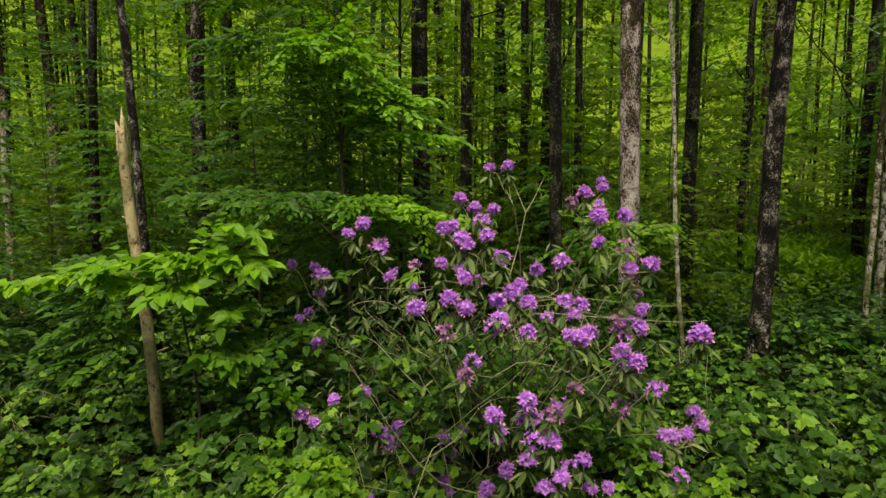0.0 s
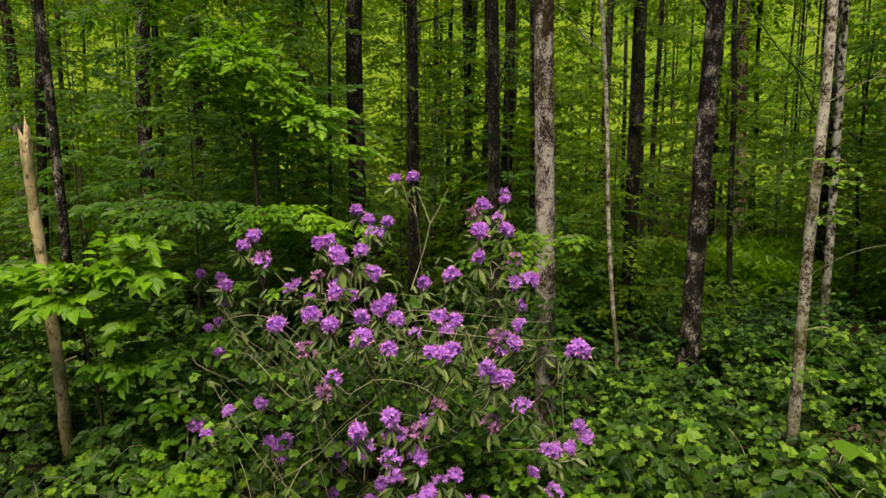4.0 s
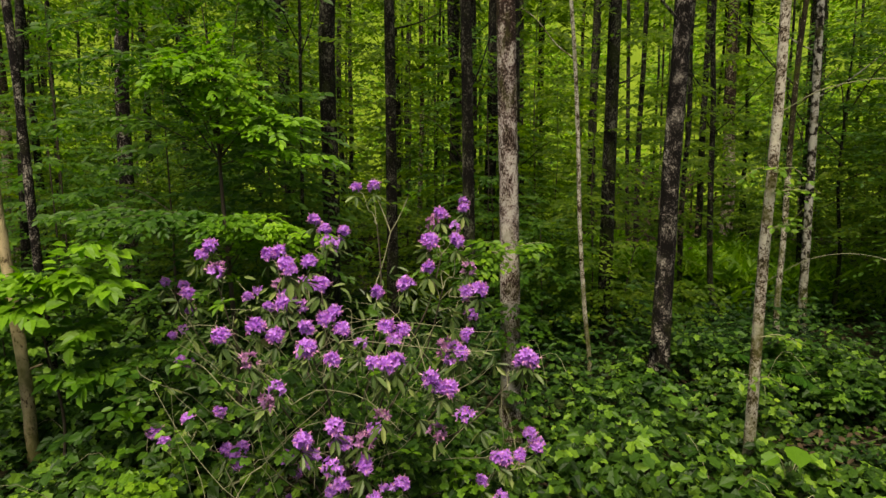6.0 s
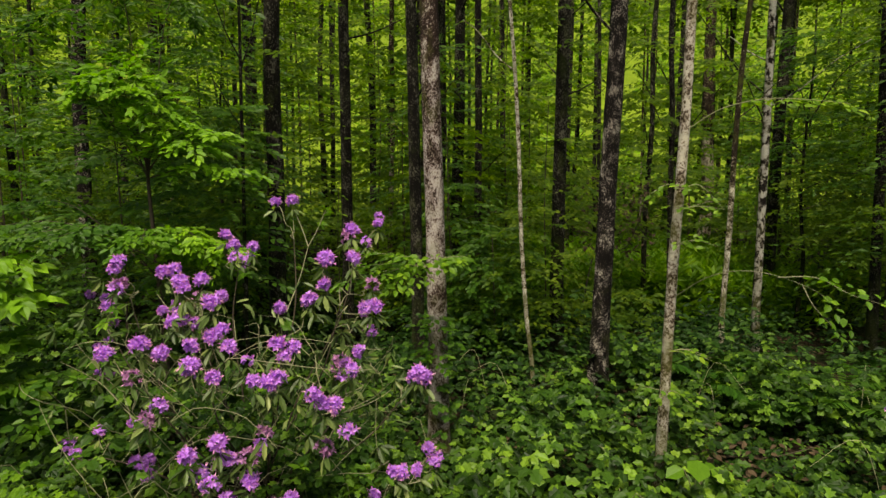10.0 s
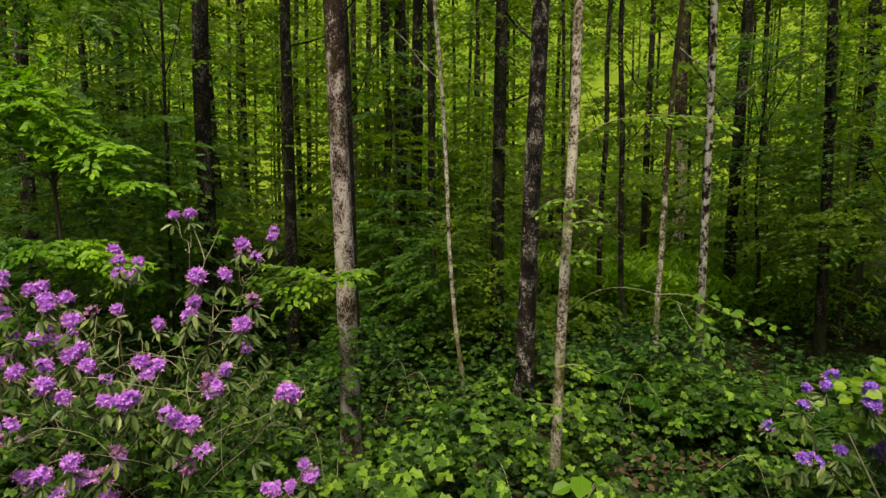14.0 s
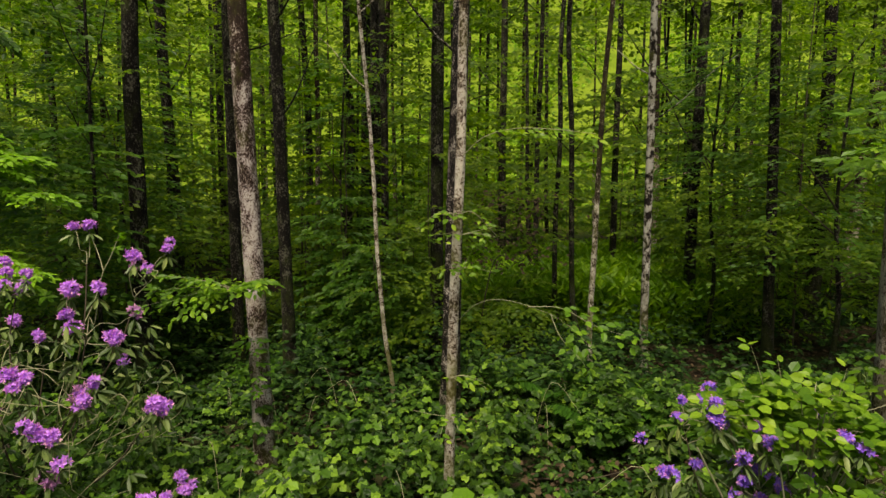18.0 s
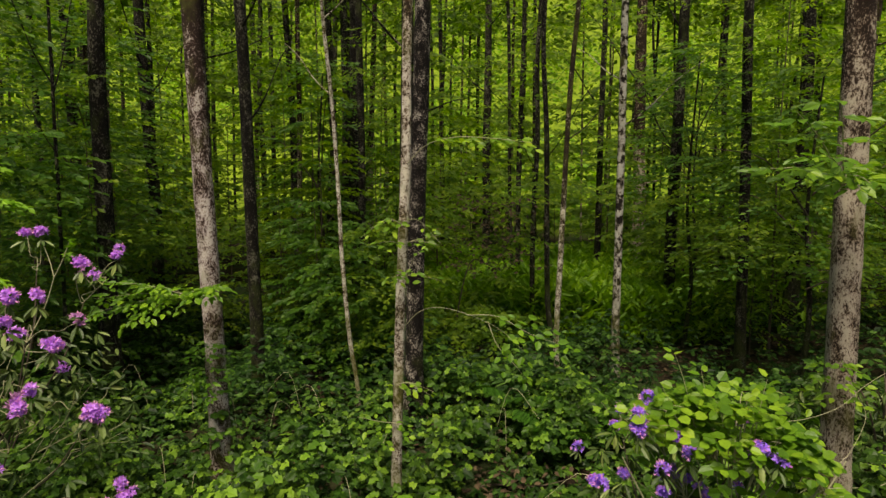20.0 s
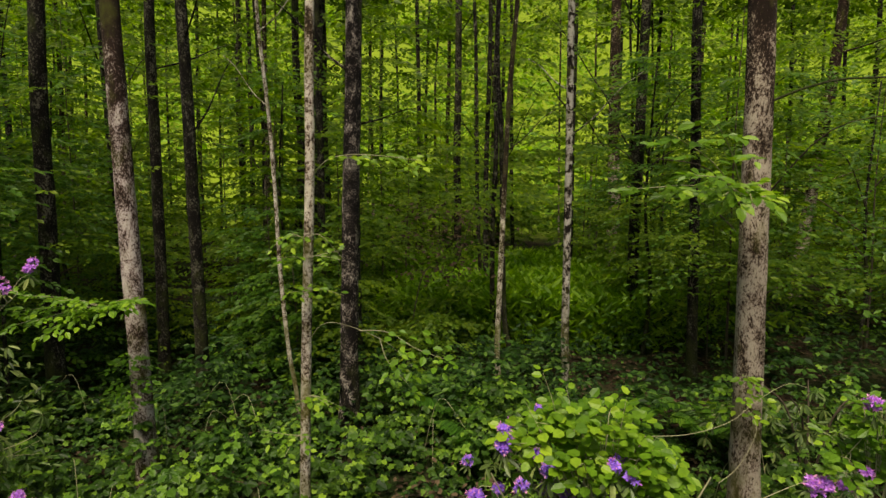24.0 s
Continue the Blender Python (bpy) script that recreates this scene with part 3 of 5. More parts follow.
def woods_foliage():
    """Foliage of the far wood, up to the slope and on it."""
    g = np.random.default_rng(9)
    v, f = join(tiers(g, 460, 6.9, 9.0, 3, 0.5, 2.3, 0.5, 0.08, thin=-0.2),
                tiers(g, 260, 7.0, 10.0, 3, 2.3, 5.6, 0.6, 0.085, thin=0.2),
                tiers(g, 760, 9.0, 13.0, 4, 0.4, 2.9, 0.65, 0.10, thin=-0.3),
                tiers(g, 620, 10.0, 15.0, 5, 2.9, 7.5, 0.8, 0.11, thin=0.0),
                tiers(g, 1300, 13.0, 20.0, 5, 0.3, 9.5, 1.0, 0.17, thin=-0.1),
                tiers(g, 1250, 19.0, 33.0, 8, 0.3, 14.0, 1.6, 0.30, 6, 10, thin=-0.2))
    tagged(new("far_foliage", to_mesh("far_foliage", v, f, WOODS)), "yellow-green leaves filling the depth of the wood", "foliage", kind="stuff")
    n = 60000
    y = 34 + 85 * g.random(n)
    x = 4 + (g.random(n) - 0.5) * (1.8 * y + 20)
    keep = (np.sin(0.21 * x + 0.3) + np.sin(0.16 * y + 0.15 * x) + 0.7 * np.sin(0.6 * x - 0.3 * y)) > -0.5
    x, y = x[keep], y[keep]
    n = len(x)
    a = g.uniform(0, 6.28, n)
    tall = 1.2 + 1.2 * np.sin(0.5 * x) * np.sin(0.4 * y)
    v, f = blades(np.stack([x, y, relief(x, y) + tall * g.random(n) * 1.6], -1), np.stack([np.cos(a), np.sin(a), g.normal(0, 0.5, n)], -1), np.array([0, -0.5, 0.8]) + g.normal(0, 0.5, (n, 3)), g.uniform(0.35, 0.9, n), SIMPLE)
    tagged(new("hillside_scrub", to_mesh("hillside_scrub", v, f, FERN)), "sunlit yellow-green scrub on the slope beyond the wood", "foliage", kind="stuff")


woods_foliage()


# ---- undergrowth ----
def cover_height(x, y):
    open_foot = 1 - 0.78 * np.exp(-((x - 0.25) / 1.25) ** 4 - ((y - 3.0) / 0.85) ** 4)
    hollow = 1 - 0.75 * np.exp(-((x - 1.05) / 0.4) ** 4 - ((y - 4.3) / 0.45) ** 4)
    hollow *= 1 - 0.7 * np.exp(-((x - 0.85) / 0.7) ** 4 - ((y - 5.6) / 0.6) ** 4)
    hollow *= 1 - 0.6 * np.exp(-((x - 4.2) / 0.45) ** 4 - ((y - 4.6) / 0.5) ** 4)
    hollow *= 1 - 0.55 * np.exp(-((x - 3.75) / 0.4) ** 4 - ((y - 5.5) / 0.4) ** 4)
    hollow *= 1 - 0.75 * np.exp(-((x - 0.2) / 1.0) ** 4 - ((y - 6.9) / 0.8) ** 4)
    return open_foot * hollow * grown(x, y)


def grown(x, y):
    return 0.46 + 0.12 * np.exp(-((x - 1.6) / 0.9) ** 2 - ((y - 4.6) / 0.5) ** 2) + 0.55 * np.exp(-((x - 0.3) / 1.1) ** 2 - ((y - 4.2) / 0.4) ** 2) + 0.08 * np.exp(-((x + 2.2) / 1.5) ** 2 - ((y - 4.3) / 0.9) ** 2) + 0.17 * np.sin(1.7 * x + 0.6) * np.sin(1.3 * y + 0.4) + 0.10 * np.sin(3.9 * x + 1.1 * y) + 0.06 * np.sin(5.1 * y - 2.2 * x)


def trefoils(g, x, y, top, size, shape=LOBED):
    """Three-part leaves at the given spots, most of them near the top of the growth."""
    n = len(x)
    z = relief(x, y) + top * (0.55 + 0.45 * g.random(n) ** 0.7)
    a = g.uniform(0, 6.28, n)
    lean = np.array([0, -0.5, 1.0]) + g.normal(0, 0.26, (n, 3))
    at = np.stack([x, y, z], -1)
    sets = []
    for off in (-1.15, 0.0, 1.15):
        along = np.stack([np.cos(a + off), np.sin(a + off), g.normal(-0.25, 0.2, n)], -1)
        sets.append(blades(at + 0.012 * along, along, lean + g.normal(0, 0.15, (n, 3)), size * g.uniform(0.8, 1.2, n) * (1.0 if off == 0 else 0.85), shape))
    return join(*sets)


def clumps(g, count, each, x0, x1, y0, y1, spread, tall):
    """Spots in plant-wise clumps, and each spot's height."""
    cx, cy = g.uniform(x0, x1, count), g.uniform(y0, y1, count)
    up = cover_height(cx, cy) * g.uniform(0.3, 1.6, count) * tall
    r = spread * np.sqrt(g.random((count, each)))
    a = g.uniform(0, 6.28, (count, each))
    x, y = cx[:, None] + r * np.cos(a), cy[:, None] + r * np.sin(a)
    top = up[:, None] * (1 - 0.55 * (r / spread) ** 2) + g.normal(0, 0.04, r.shape)
    return x.ravel(), y.ravel(), np.maximum(top, 0.05).ravel()


def canes(g, count, x0, x1, y0, y1):
    """Bare arching bramble canes."""
    got = []
    for k in range(count):
        x, y, a = g.uniform(x0, x1), g.uniform(y0, y1), g.uniform(0, 6.28)
        z, r, h = float(relief(np.array(x), np.array(y))), g.uniform(0.3, 0.7), g.uniform(0.35, 0.75)
        got.append(tube([(x, y, z), (x + 0.4 * r * np.cos(a), y + 0.4 * r * np.sin(a), z + h), (x + r * np.cos(a), y + r * np.sin(a), z + 0.6 * h)], 0.0028, 0.0014, 4, 4))
    return join(*got)


def undergrowth():
    g = np.random.default_rng(11)
    x, y, top = clumps(g, 540, 24, -5.0, 10.5, 2.1, 6.6, 0.25, 1.2)
    v, f = trefoils(g, x, y, top, g.uniform(0.066, 0.112, len(x)) * (1.1 - 0.04 * (y - 2)))
    tagged(new("bramble_undergrowth", to_mesh("bramble_undergrowth", v, f, BRAMBLE)), "dense bramble undergrowth of three-part green leaves", "undergrowth", kind="stuff")
    n = 1500
    bx, by = g.uniform(-1.3, 1.6, n), g.uniform(3.0, 4.2, n)
    by += 0.25
    tall = 1.25 * np.exp(-((bx - 0.2) / 1.3) ** 4) * g.uniform(0.3, 1.0, n)
    keep = (tall > 0.95) | (bx < -0.8) | (bx > 0.4)
    bx, by, tall = bx[keep], by[keep], tall[keep]
    v, f = trefoils(g, bx, by, tall, g.uniform(0.055, 0.09, len(bx)))
    tagged(new("climbing_bramble", to_mesh("climbing_bramble", v, f, BRAMBLE)), "bramble shoots grown up through the flowering bush", "undergrowth", kind="stuff")
    sx = np.concatenate([g.uniform(-1.6, -0.55, 420), g.uniform(0.75, 1.9, 380)])
    sy = g.uniform(2.75, 3.5, len(sx))
    lump = np.clip(0.5 + 0.5 * np.sin(6 * sx + 4 * sy) + 0.3 * np.sin(11 * sx - 5 * sy), 0.25, 1.2)
    v, f = trefoils(g, sx, sy, 0.62 * lump, g.uniform(0.05, 0.085, len(sx)))
    tagged(new("young_bramble", to_mesh("young_bramble", v, f, FRESH)), "fresh yellow-green bramble leaves at the foot of the bush", "undergrowth", kind="stuff")
    n = 15000
    cx, cy = g.uniform(-5.5, 9.5, n), g.uniform(1.9, 6.6, n)
    keep = ~((cx > -0.9) & (cx < 1.3) & (cy > 3.1) & (cy < 4.6))
    cx, cy = cx[keep], cy[keep]
    n = len(cx)
    # low leaves whose dark colour stands for the shade between the brambles
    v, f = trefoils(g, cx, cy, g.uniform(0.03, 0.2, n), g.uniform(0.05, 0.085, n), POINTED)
    tagged(new("ivy_carpet", to_mesh("ivy_carpet", v, f, SHADE_LEAF)), "carpet of low leaves under the brambles, shade put into their dark colour", "undergrowth", kind="stuff")
    tagged(new("bramble_canes", to_mesh("bramble_canes", *canes(g, 110, -4.5, 10, 2.2, 6.2), TWIG)), "thin arching bramble canes", "undergrowth", kind="stuff")
    # the same dark colour carries the shade under the trees
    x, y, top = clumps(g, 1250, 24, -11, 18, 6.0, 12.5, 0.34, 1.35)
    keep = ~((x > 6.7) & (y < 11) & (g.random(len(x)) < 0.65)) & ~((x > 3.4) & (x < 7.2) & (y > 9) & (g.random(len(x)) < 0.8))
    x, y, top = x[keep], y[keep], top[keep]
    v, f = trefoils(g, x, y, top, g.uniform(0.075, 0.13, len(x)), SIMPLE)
    tagged(new("shaded_undergrowth", to_mesh("shaded_undergrowth", v, f, SHADE_LEAF)), "low leaves and seedlings under the trees, shade put into their dark colour", "undergrowth", kind="stuff")
    n = 9000
    x, y = g.uniform(-6, 12, n), g.uniform(1.5, 12, n)
    a = g.uniform(0, 6.28, n)
    v, f = blades(np.stack([x, y, relief(x, y) + 0.01 + 0.05 * g.random(n)], -1), np.stack([np.cos(a), np.sin(a), g.normal(0, 0.2, n)], -1), np.array([0, 0, 1]) + g.normal(0, 0.3, (n, 3)), g.uniform(0.05, 0.1, n), OVAL)
    tagged(new("leaf_litter", to_mesh("leaf_litter", v, f, LITTER)), "brown fallen leaves on the forest floor", "leaf litter", kind="stuff")
    n = 30000
    x, y = g.normal(5.6, 1.6, n), g.uniform(10.0, 16.5, n)
    a = g.uniform(0, 6.28, n)
    along = np.stack([np.cos(a), np.sin(a), g.uniform(0.2, 1.4, n)], -1)
    v, f = blades(np.stack([x, y, relief(x, y) + 1.0 * g.random(n)], -1), along, np.array([0, 0, 1]) + g.normal(0, 0.4, (n, 3)), g.uniform(0.12, 0.28, n), NARROW)
    tagged(new("clearing_ferns", to_mesh("clearing_ferns", v, f, FERN)), "bright ferns and grass in a small clearing", "ferns", kind="stuff")


undergrowth()


FROND = leaf_material("fern_pinna", (0.022, 0.065, 0.008), (0.045, 0.125, 0.013), (0.10, 0.20, 0.022), 0.5, 0.3, 1.6, 0.12)


def fern_mesh(seed, fronds=8):
    """Arching fronds round one foot; pinnae in pairs, shorter towards the tip."""
    g = np.random.default_rng(seed)
    got = []
    for k in range(fronds):
        a = 6.283 * k / fronds + g.normal(0, 0.2)
        way = np.array([np.cos(a), np.sin(a), 0])
        side = np.array([-np.sin(a), np.cos(a), 0])
        long, s = g.uniform(0.42, 0.62), np.linspace(0.15, 1, 17)
        line = way * (long * 0.8 * s[:, None]) + np.array([0, 0, 1]) * (long * (1.25 * s - 0.85 * s**2))[:, None]
        size = 0.13 * np.sin(np.pi * (0.12 + 0.86 * s)) + 0.012
        for hand in (1, -1):
            along = hand * side + 0.35 * way + g.normal(0, 0.06, (17, 3)) - (0, 0, 0.2)
            got.append(blades(line, along, np.array([0, 0, 1.0]) - 0.3 * way + g.normal(0, 0.1, (17, 3)), size * g.uniform(0.9, 1.1, 17), NARROW))
    return to_mesh("frond", *join(*got), FROND)


def ferns():
    g = np.random.default_rng(23)
    made = [fern_mesh(100 + k) for k in range(3)]
    for x, y in ((4.75, 5.5), (5.15, 5.9), (4.45, 6.2), (5.6, 5.4), (5.9, 6.1), (4.9, 6.6), (6.3, 5.6), (3.75, 6.5), (5.4, 6.6), (6.0, 4.9), (4.2, 6.9), (6.5, 6.4), (7.1, 5.9)):
        z = float(relief(np.array(x), np.array(y))) + 0.18
        ob = thing("fern", (x, y, z), "green fern with arching feathery fronds among the brambles", "fern", "ferns in the undergrowth")
        grow = float(g.uniform(0.85, 1.25))
        part("fronds", made[int(g.integers(3))], ob, "", pose(0, 0, 0, 0, 0, float(g.uniform(0, 360))) @ Matrix.Diagonal((grow, grow, grow, 1)))
        part("stalk", to_mesh("stalk", *tube([(0, 0, -0.25), (0.01, 0.01, -0.1), (0, 0, 0.06)], 0.014, 0.006, 6, 3), DARK_TWIG, True), ob)


ferns()


def dead_leaves():
    """A heap of brown leaves and a dead branch between the trunks."""
    g = np.random.default_rng(17)
    for at, spread, low, high, n, label in (((4.2, 4.85), (0.36, 0.3), 0.05, 0.30, 190, "heap of brown dead leaves among brambles"), ((3.75, 5.75), (0.35, 0.25), 0.08, 0.36, 200, "heap of brown dead leaves among brambles"), ((4.1, 8.9), (0.42, 0.3), 1.5, 2.7, 460, "dead branch with reddish brown leaves")):
        ob = thing("dead_leaves", (*at, 0.0), label, "dead leaves")
        a = g.uniform(0, 6.28, n)
        p = np.stack([g.normal(0, spread[0], n), g.normal(0, spread[1], n), g.uniform(low, high, n)], -1)
        v, f = blades(p, np.stack([np.cos(a), np.sin(a), g.normal(-0.3, 0.4, n)], -1), np.array([0, -0.4, 1]) + g.normal(0, 0.4, (n, 3)), g.uniform(0.05, 0.09, n), OVAL)
        part("leaves", to_mesh("leaves", v, f, LITTER), ob)
        part("branch", to_mesh("branch", *tube([(-0.5, 0, 0), (-0.2, 0.05, low + 0.1), (0.25, 0, 0.6 * high), (0.6, -0.05, high)], 0.012, 0.004, 6, 5), DARK_TWIG, True), ob)


dead_leaves()


# ---- flowers and leaf whorls ----
def truss_mesh(petal, seed, florets=20):
    """A ball of open florets, each of five petals, with stamens standing out."""
    g = np.random.default_rng(seed)
    k = np.arange(florets)
    z = 1 - 1.25 * (k + 0.5) / florets
    a = k * 2.39996 + g.normal(0, 0.2, florets)
    way = unit(np.stack([np.sqrt(np.maximum(1 - z * z, 0)) * np.cos(a), np.sqrt(np.maximum(1 - z * z, 0)) * np.sin(a), z], -1) + g.normal(0, 0.12, (florets, 3)))
    got = []
    mid = way * (0.034 * g.uniform(0.6, 1.25, florets))[:, None]
    for j in range(5):
        t = 6.283 * j / 5 + 0.3 * k
        side = unit(np.cross(way, (0.3, 0.5, 0.81)))
        other = np.cross(way, side)
        out = np.cos(t)[:, None] * side + np.sin(t)[:, None] * other
        got.append(blades(mid, out + 0.55 * way, way - 0.4 * out + g.normal(0, 0.15, (florets, 3)), 0.029 * g.uniform(0.75, 1.25, florets), PETAL_SHAPE))
    stem = np.repeat(mid, 3, 0)
    got.append(blades(stem, np.repeat(way, 3, 0) + g.normal(0, 0.35, (3 * florets, 3)), g.normal(size=(3 * florets, 3)), np.full(3 * florets, 0.036), (PETAL_SHAPE[0] * (1, 0.05, 1), PETAL_SHAPE[1])))
    v, f = join(*got)
    me = to_mesh("flower_truss", v, f, petal)
    me.materials.append(ANTHER)
    idx = np.zeros(len(f), np.int32)
    idx[-6 * florets:] = 1
    me.polygons.foreach_set("material_index", idx)
    return me


def whorl_mesh(mat, seed, n=7, size=0.10, droop=0.85, shape=NARROW):
    g = np.random.default_rng(seed)
    a = 6.283 * np.arange(n) / n + g.normal(0, 0.25, n)
    along = np.stack([np.cos(a), np.sin(a), g.normal(-droop, 0.3, n)], -1)
    v, f = blades(np.stack([0.008 * np.cos(a), 0.008 * np.sin(a), -0.02 * g.random(n)], -1), along, np.array([0, 0, 1.0]) + g.normal(0, 0.15, (n, 3)), size * g.uniform(0.7, 1.2, n), shape)
    return to_mesh("leaf_whorl", v, f, mat)


VIOLET = [truss_mesh(PETAL, 40 + k) for k in range(5)]
BLUE = [truss_mesh(BLUE_PETAL, 50 + k) for k in range(3)]
SPARSE = {k: [truss_mesh(m, 90 + j, 8) for j in range(3)] for k, m in ((0, PETAL), (1, BLUE_PETAL))}
OLD = [truss_mesh(FADED, 60 + k, 9) for k in range(3)]
WHORLS = [whorl_mesh(EVERGREEN, 70 + k) for k in range(5)]
FRESH_WHORLS = [whorl_mesh(FRESH, 80 + k, 7, 0.08, 0.1, OVAL) for k in range(3)]
og = np.random.default_rng(31)


def spot(p, size, tip=25):
    return pose(*[float(c) for c in p], float(og.normal(0, tip)), float(og.normal(0, tip)), float(og.uniform(0, 360))) @ Matrix.Diagonal((size, size, size, 1))


def limb_with_flowers(bush, via, places, old=(), kinds=VIOLET, thick=0.008):
    """One limb of a bush, from its foot over the points via, with a twig, a whorl of leaves and a flower truss at each place."""
    foot = bush.location
    line = np.array(via, float) - np.array(foot)
    part("limb", to_mesh("limb", *tube([(0.12 * og.normal(), 0.12 * og.normal(), 0), *line], thick, thick * 0.45, 6, 6, 0.06), DARK_TWIG, True), bush)
    spine = smooth_line(line, 6)
    for k, p in enumerate(places):
        q = np.array(p) - np.array(foot)
        near = spine[np.argmin(np.linalg.norm(spine - q - (0, 0, -0.15), axis=1))]
        bow = (near + q) / 2 + og.normal(0, 0.03, 3) - (0, 0, 0.04)
        stem = part("twig", to_mesh("twig", *tube([near, near * 0.7 + q * 0.3 + og.normal(0, 0.04, 3), bow, near * 0.2 + q * 0.8 + og.normal(0, 0.018, 3), q - (0, 0, 0.02)], 0.0027, 0.0019, 5, 3, 0.05), TWIG, True), bush)
        part("leaf_whorl", WHORLS[int(og.integers(5))], stem, "", spot(q - (0, 0, 0.035), float(og.uniform(0.85, 1.2)), 15))
        if k in old:
            part("flower_truss", OLD[int(og.integers(3))], stem, "faded reddish flower truss", spot(q, float(og.uniform(0.9, 1.1))))
        else:
            part("flower_truss", kinds[int(og.integers(len(kinds)))], stem, "", spot(q + (0, 0, 0.02), float(og.uniform(0.78, 1.08)) * (1.0 if kinds is VIOLET else 0.8)))
        if og.random() < 0.45:
            o = q + og.normal(0, 1, 3) * (0.10, 0.07, 0.07) - (0, 0, 0.05)
            part("flower_truss", SPARSE[0 if kinds is VIOLET else 1][int(og.integers(3))], stem, "few open florets", spot(o, float(og.uniform(0.8, 1.05))))
            part("leaf_whorl", WHORLS[int(og.integers(5))], stem, "", spot(o - (0, 0, 0.03), float(og.uniform(0.6, 0.9)), 15))


def rhododendron():
    bush = thing("rhododendron_bush", (0.35, 3.85, 0.0), "large rhododendron in violet flower with bare crooked stems", "shrub")
    limb_with_flowers(bush, [(0.40, 4.10, 0.9), (0.50, 4.25, 1.6), (0.46, 4.40, 2.1)], [(0.28, 4.53, 2.36), (0.42, 4.52, 2.37)])
    limb_with_flowers(bush, [(0.20, 3.95, 0.8), (0.12, 4.0, 1.5), (0.15, 4.05, 1.9)], [(0.05, 4.10, 2.13), (0.15, 3.98, 2.07), (0.28, 4.0, 2.06)])
    limb_with_flowers(bush, [(-0.15, 3.85, 0.7), (-0.45, 3.95, 1.2), (-0.62, 4.0, 1.7)], [(-0.60, 3.85, 1.96), (-0.73, 4.0, 1.88), (-0.47, 3.62, 1.86), (-0.46, 4.15, 1.56)], old=(2,))
    limb_with_flowers(bush, [(-0.25, 4.0, 0.6), (-0.70, 4.25, 0.95), (-1.0, 4.4, 1.3)], [(-1.30, 4.60, 1.59), (-1.08, 4.46, 1.59), (-0.98, 4.32, 1.55), (-1.05, 4.47, 1.39), (-1.24, 4.56, 1.16), (-1.03, 4.26, 1.05)])
    limb_with_flowers(bush, [(0.15, 3.9, 0.8), (-0.10, 4.1, 1.2), (-0.2, 4.2, 1.45)], [(-0.29, 4.33, 1.64), (-0.29, 4.09, 1.50), (-0.09, 4.33, 1.64)], old=(0,))
    limb_with_flowers(bush, [(0.28, 3.6, 0.9), (0.18, 3.4, 1.4), (0.12, 3.36, 1.7)], [(0.0, 3.42, 1.97), (0.05, 3.38, 1.90), (0.09, 3.34, 1.87), (0.20, 3.35, 1.92), (0.06, 3.25, 1.69), (0.28, 3.28, 1.80), (-0.06, 3.40, 1.96)])
    limb_with_flowers(bush, [(0.40, 3.75, 0.8), (0.52, 3.72, 1.2), (0.58, 3.72, 1.5)], [(0.54, 3.72, 1.68), (0.72, 3.82, 1.72)])
    limb_with_flowers(bush, [(0.22, 3.45, 0.7), (0.10, 3.15, 1.1), (0.0, 3.05, 1.35)], [(-0.19, 2.98, 1.57), (-0.02, 3.03, 1.61), (0.07, 3.08, 1.55), (-0.04, 2.97, 1.46), (0.06, 2.91, 1.25)], old=(3, 4), thick=0.007)
    limb_with_flowers(bush, [(0.35, 3.5, 0.7), (0.34, 3.2, 1.1), (0.33, 3.1, 1.35)], [(0.37, 3.19, 1.66), (0.24, 3.08, 1.59), (0.42, 3.17, 1.56), (0.25, 3.05, 1.49), (0.40, 3.0, 1.44), (0.33, 3.17, 1.62)], thick=0.007)
    limb_with_flowers(bush, [(0.55, 3.95, 0.9), (0.85, 4.1, 1.5), (0.96, 4.2, 1.9)], [(0.88, 4.35, 2.12), (0.95, 4.2, 2.17), (1.12, 4.37, 2.21)], old=(0,))
    limb_with_flowers(bush, [(0.55, 3.7, 0.8), (0.85, 3.6, 1.3), (0.98, 3.58, 1.75)], [(0.89, 3.57, 2.03), (1.06, 3.59, 2.03), (0.89, 3.52, 1.87), (1.14, 3.85, 1.84), (1.12, 3.65, 1.69), (1.20, 3.50, 1.74)], old=(3,))
    limb_with_flowers(bush, [(0.50, 3.55, 0.7), (0.62, 3.3, 1.1), (0.68, 3.2, 1.3)], [(0.65, 3.32, 1.54), (0.75, 3.33, 1.52), (0.70, 3.30, 1.47), (0.62, 3.0, 1.42), (0.68, 3.03, 1.40), (0.73, 3.06, 1.41), (0.66, 3.02, 1.14)], old=(6,))
    limb_with_flowers(bush, [(0.62, 3.6, 0.6), (0.92, 3.4, 1.0), (1.05, 3.35, 1.25)], [(1.0, 3.45, 1.41), (1.13, 3.40, 1.48), (1.09, 3.34, 1.39), (0.93, 3.14, 1.27), (0.97, 3.13, 1.24), (1.03, 3.15, 1.24), (0.95, 3.2, 0.98)], old=(0, 6))
    limb_with_flowers(bush, [(0.75, 3.65, 0.55), (1.15, 3.5, 0.9), (1.38, 3.45, 1.18)], [(1.46, 3.44, 1.31), (1.52, 3.46, 1.31), (1.49, 3.43, 1.34)])
    limb_with_flowers(bush, [(0.70, 3.6, 0.3), (1.10, 3.5, 0.5), (1.4, 3.5, 0.6)], [(1.33, 3.50, 0.66), (1.38, 3.51, 0.66), (1.48, 3.52, 0.67), (1.58, 3.56, 0.70), (1.55, 3.60, 0.78), (1.22, 3.36, 0.58)])
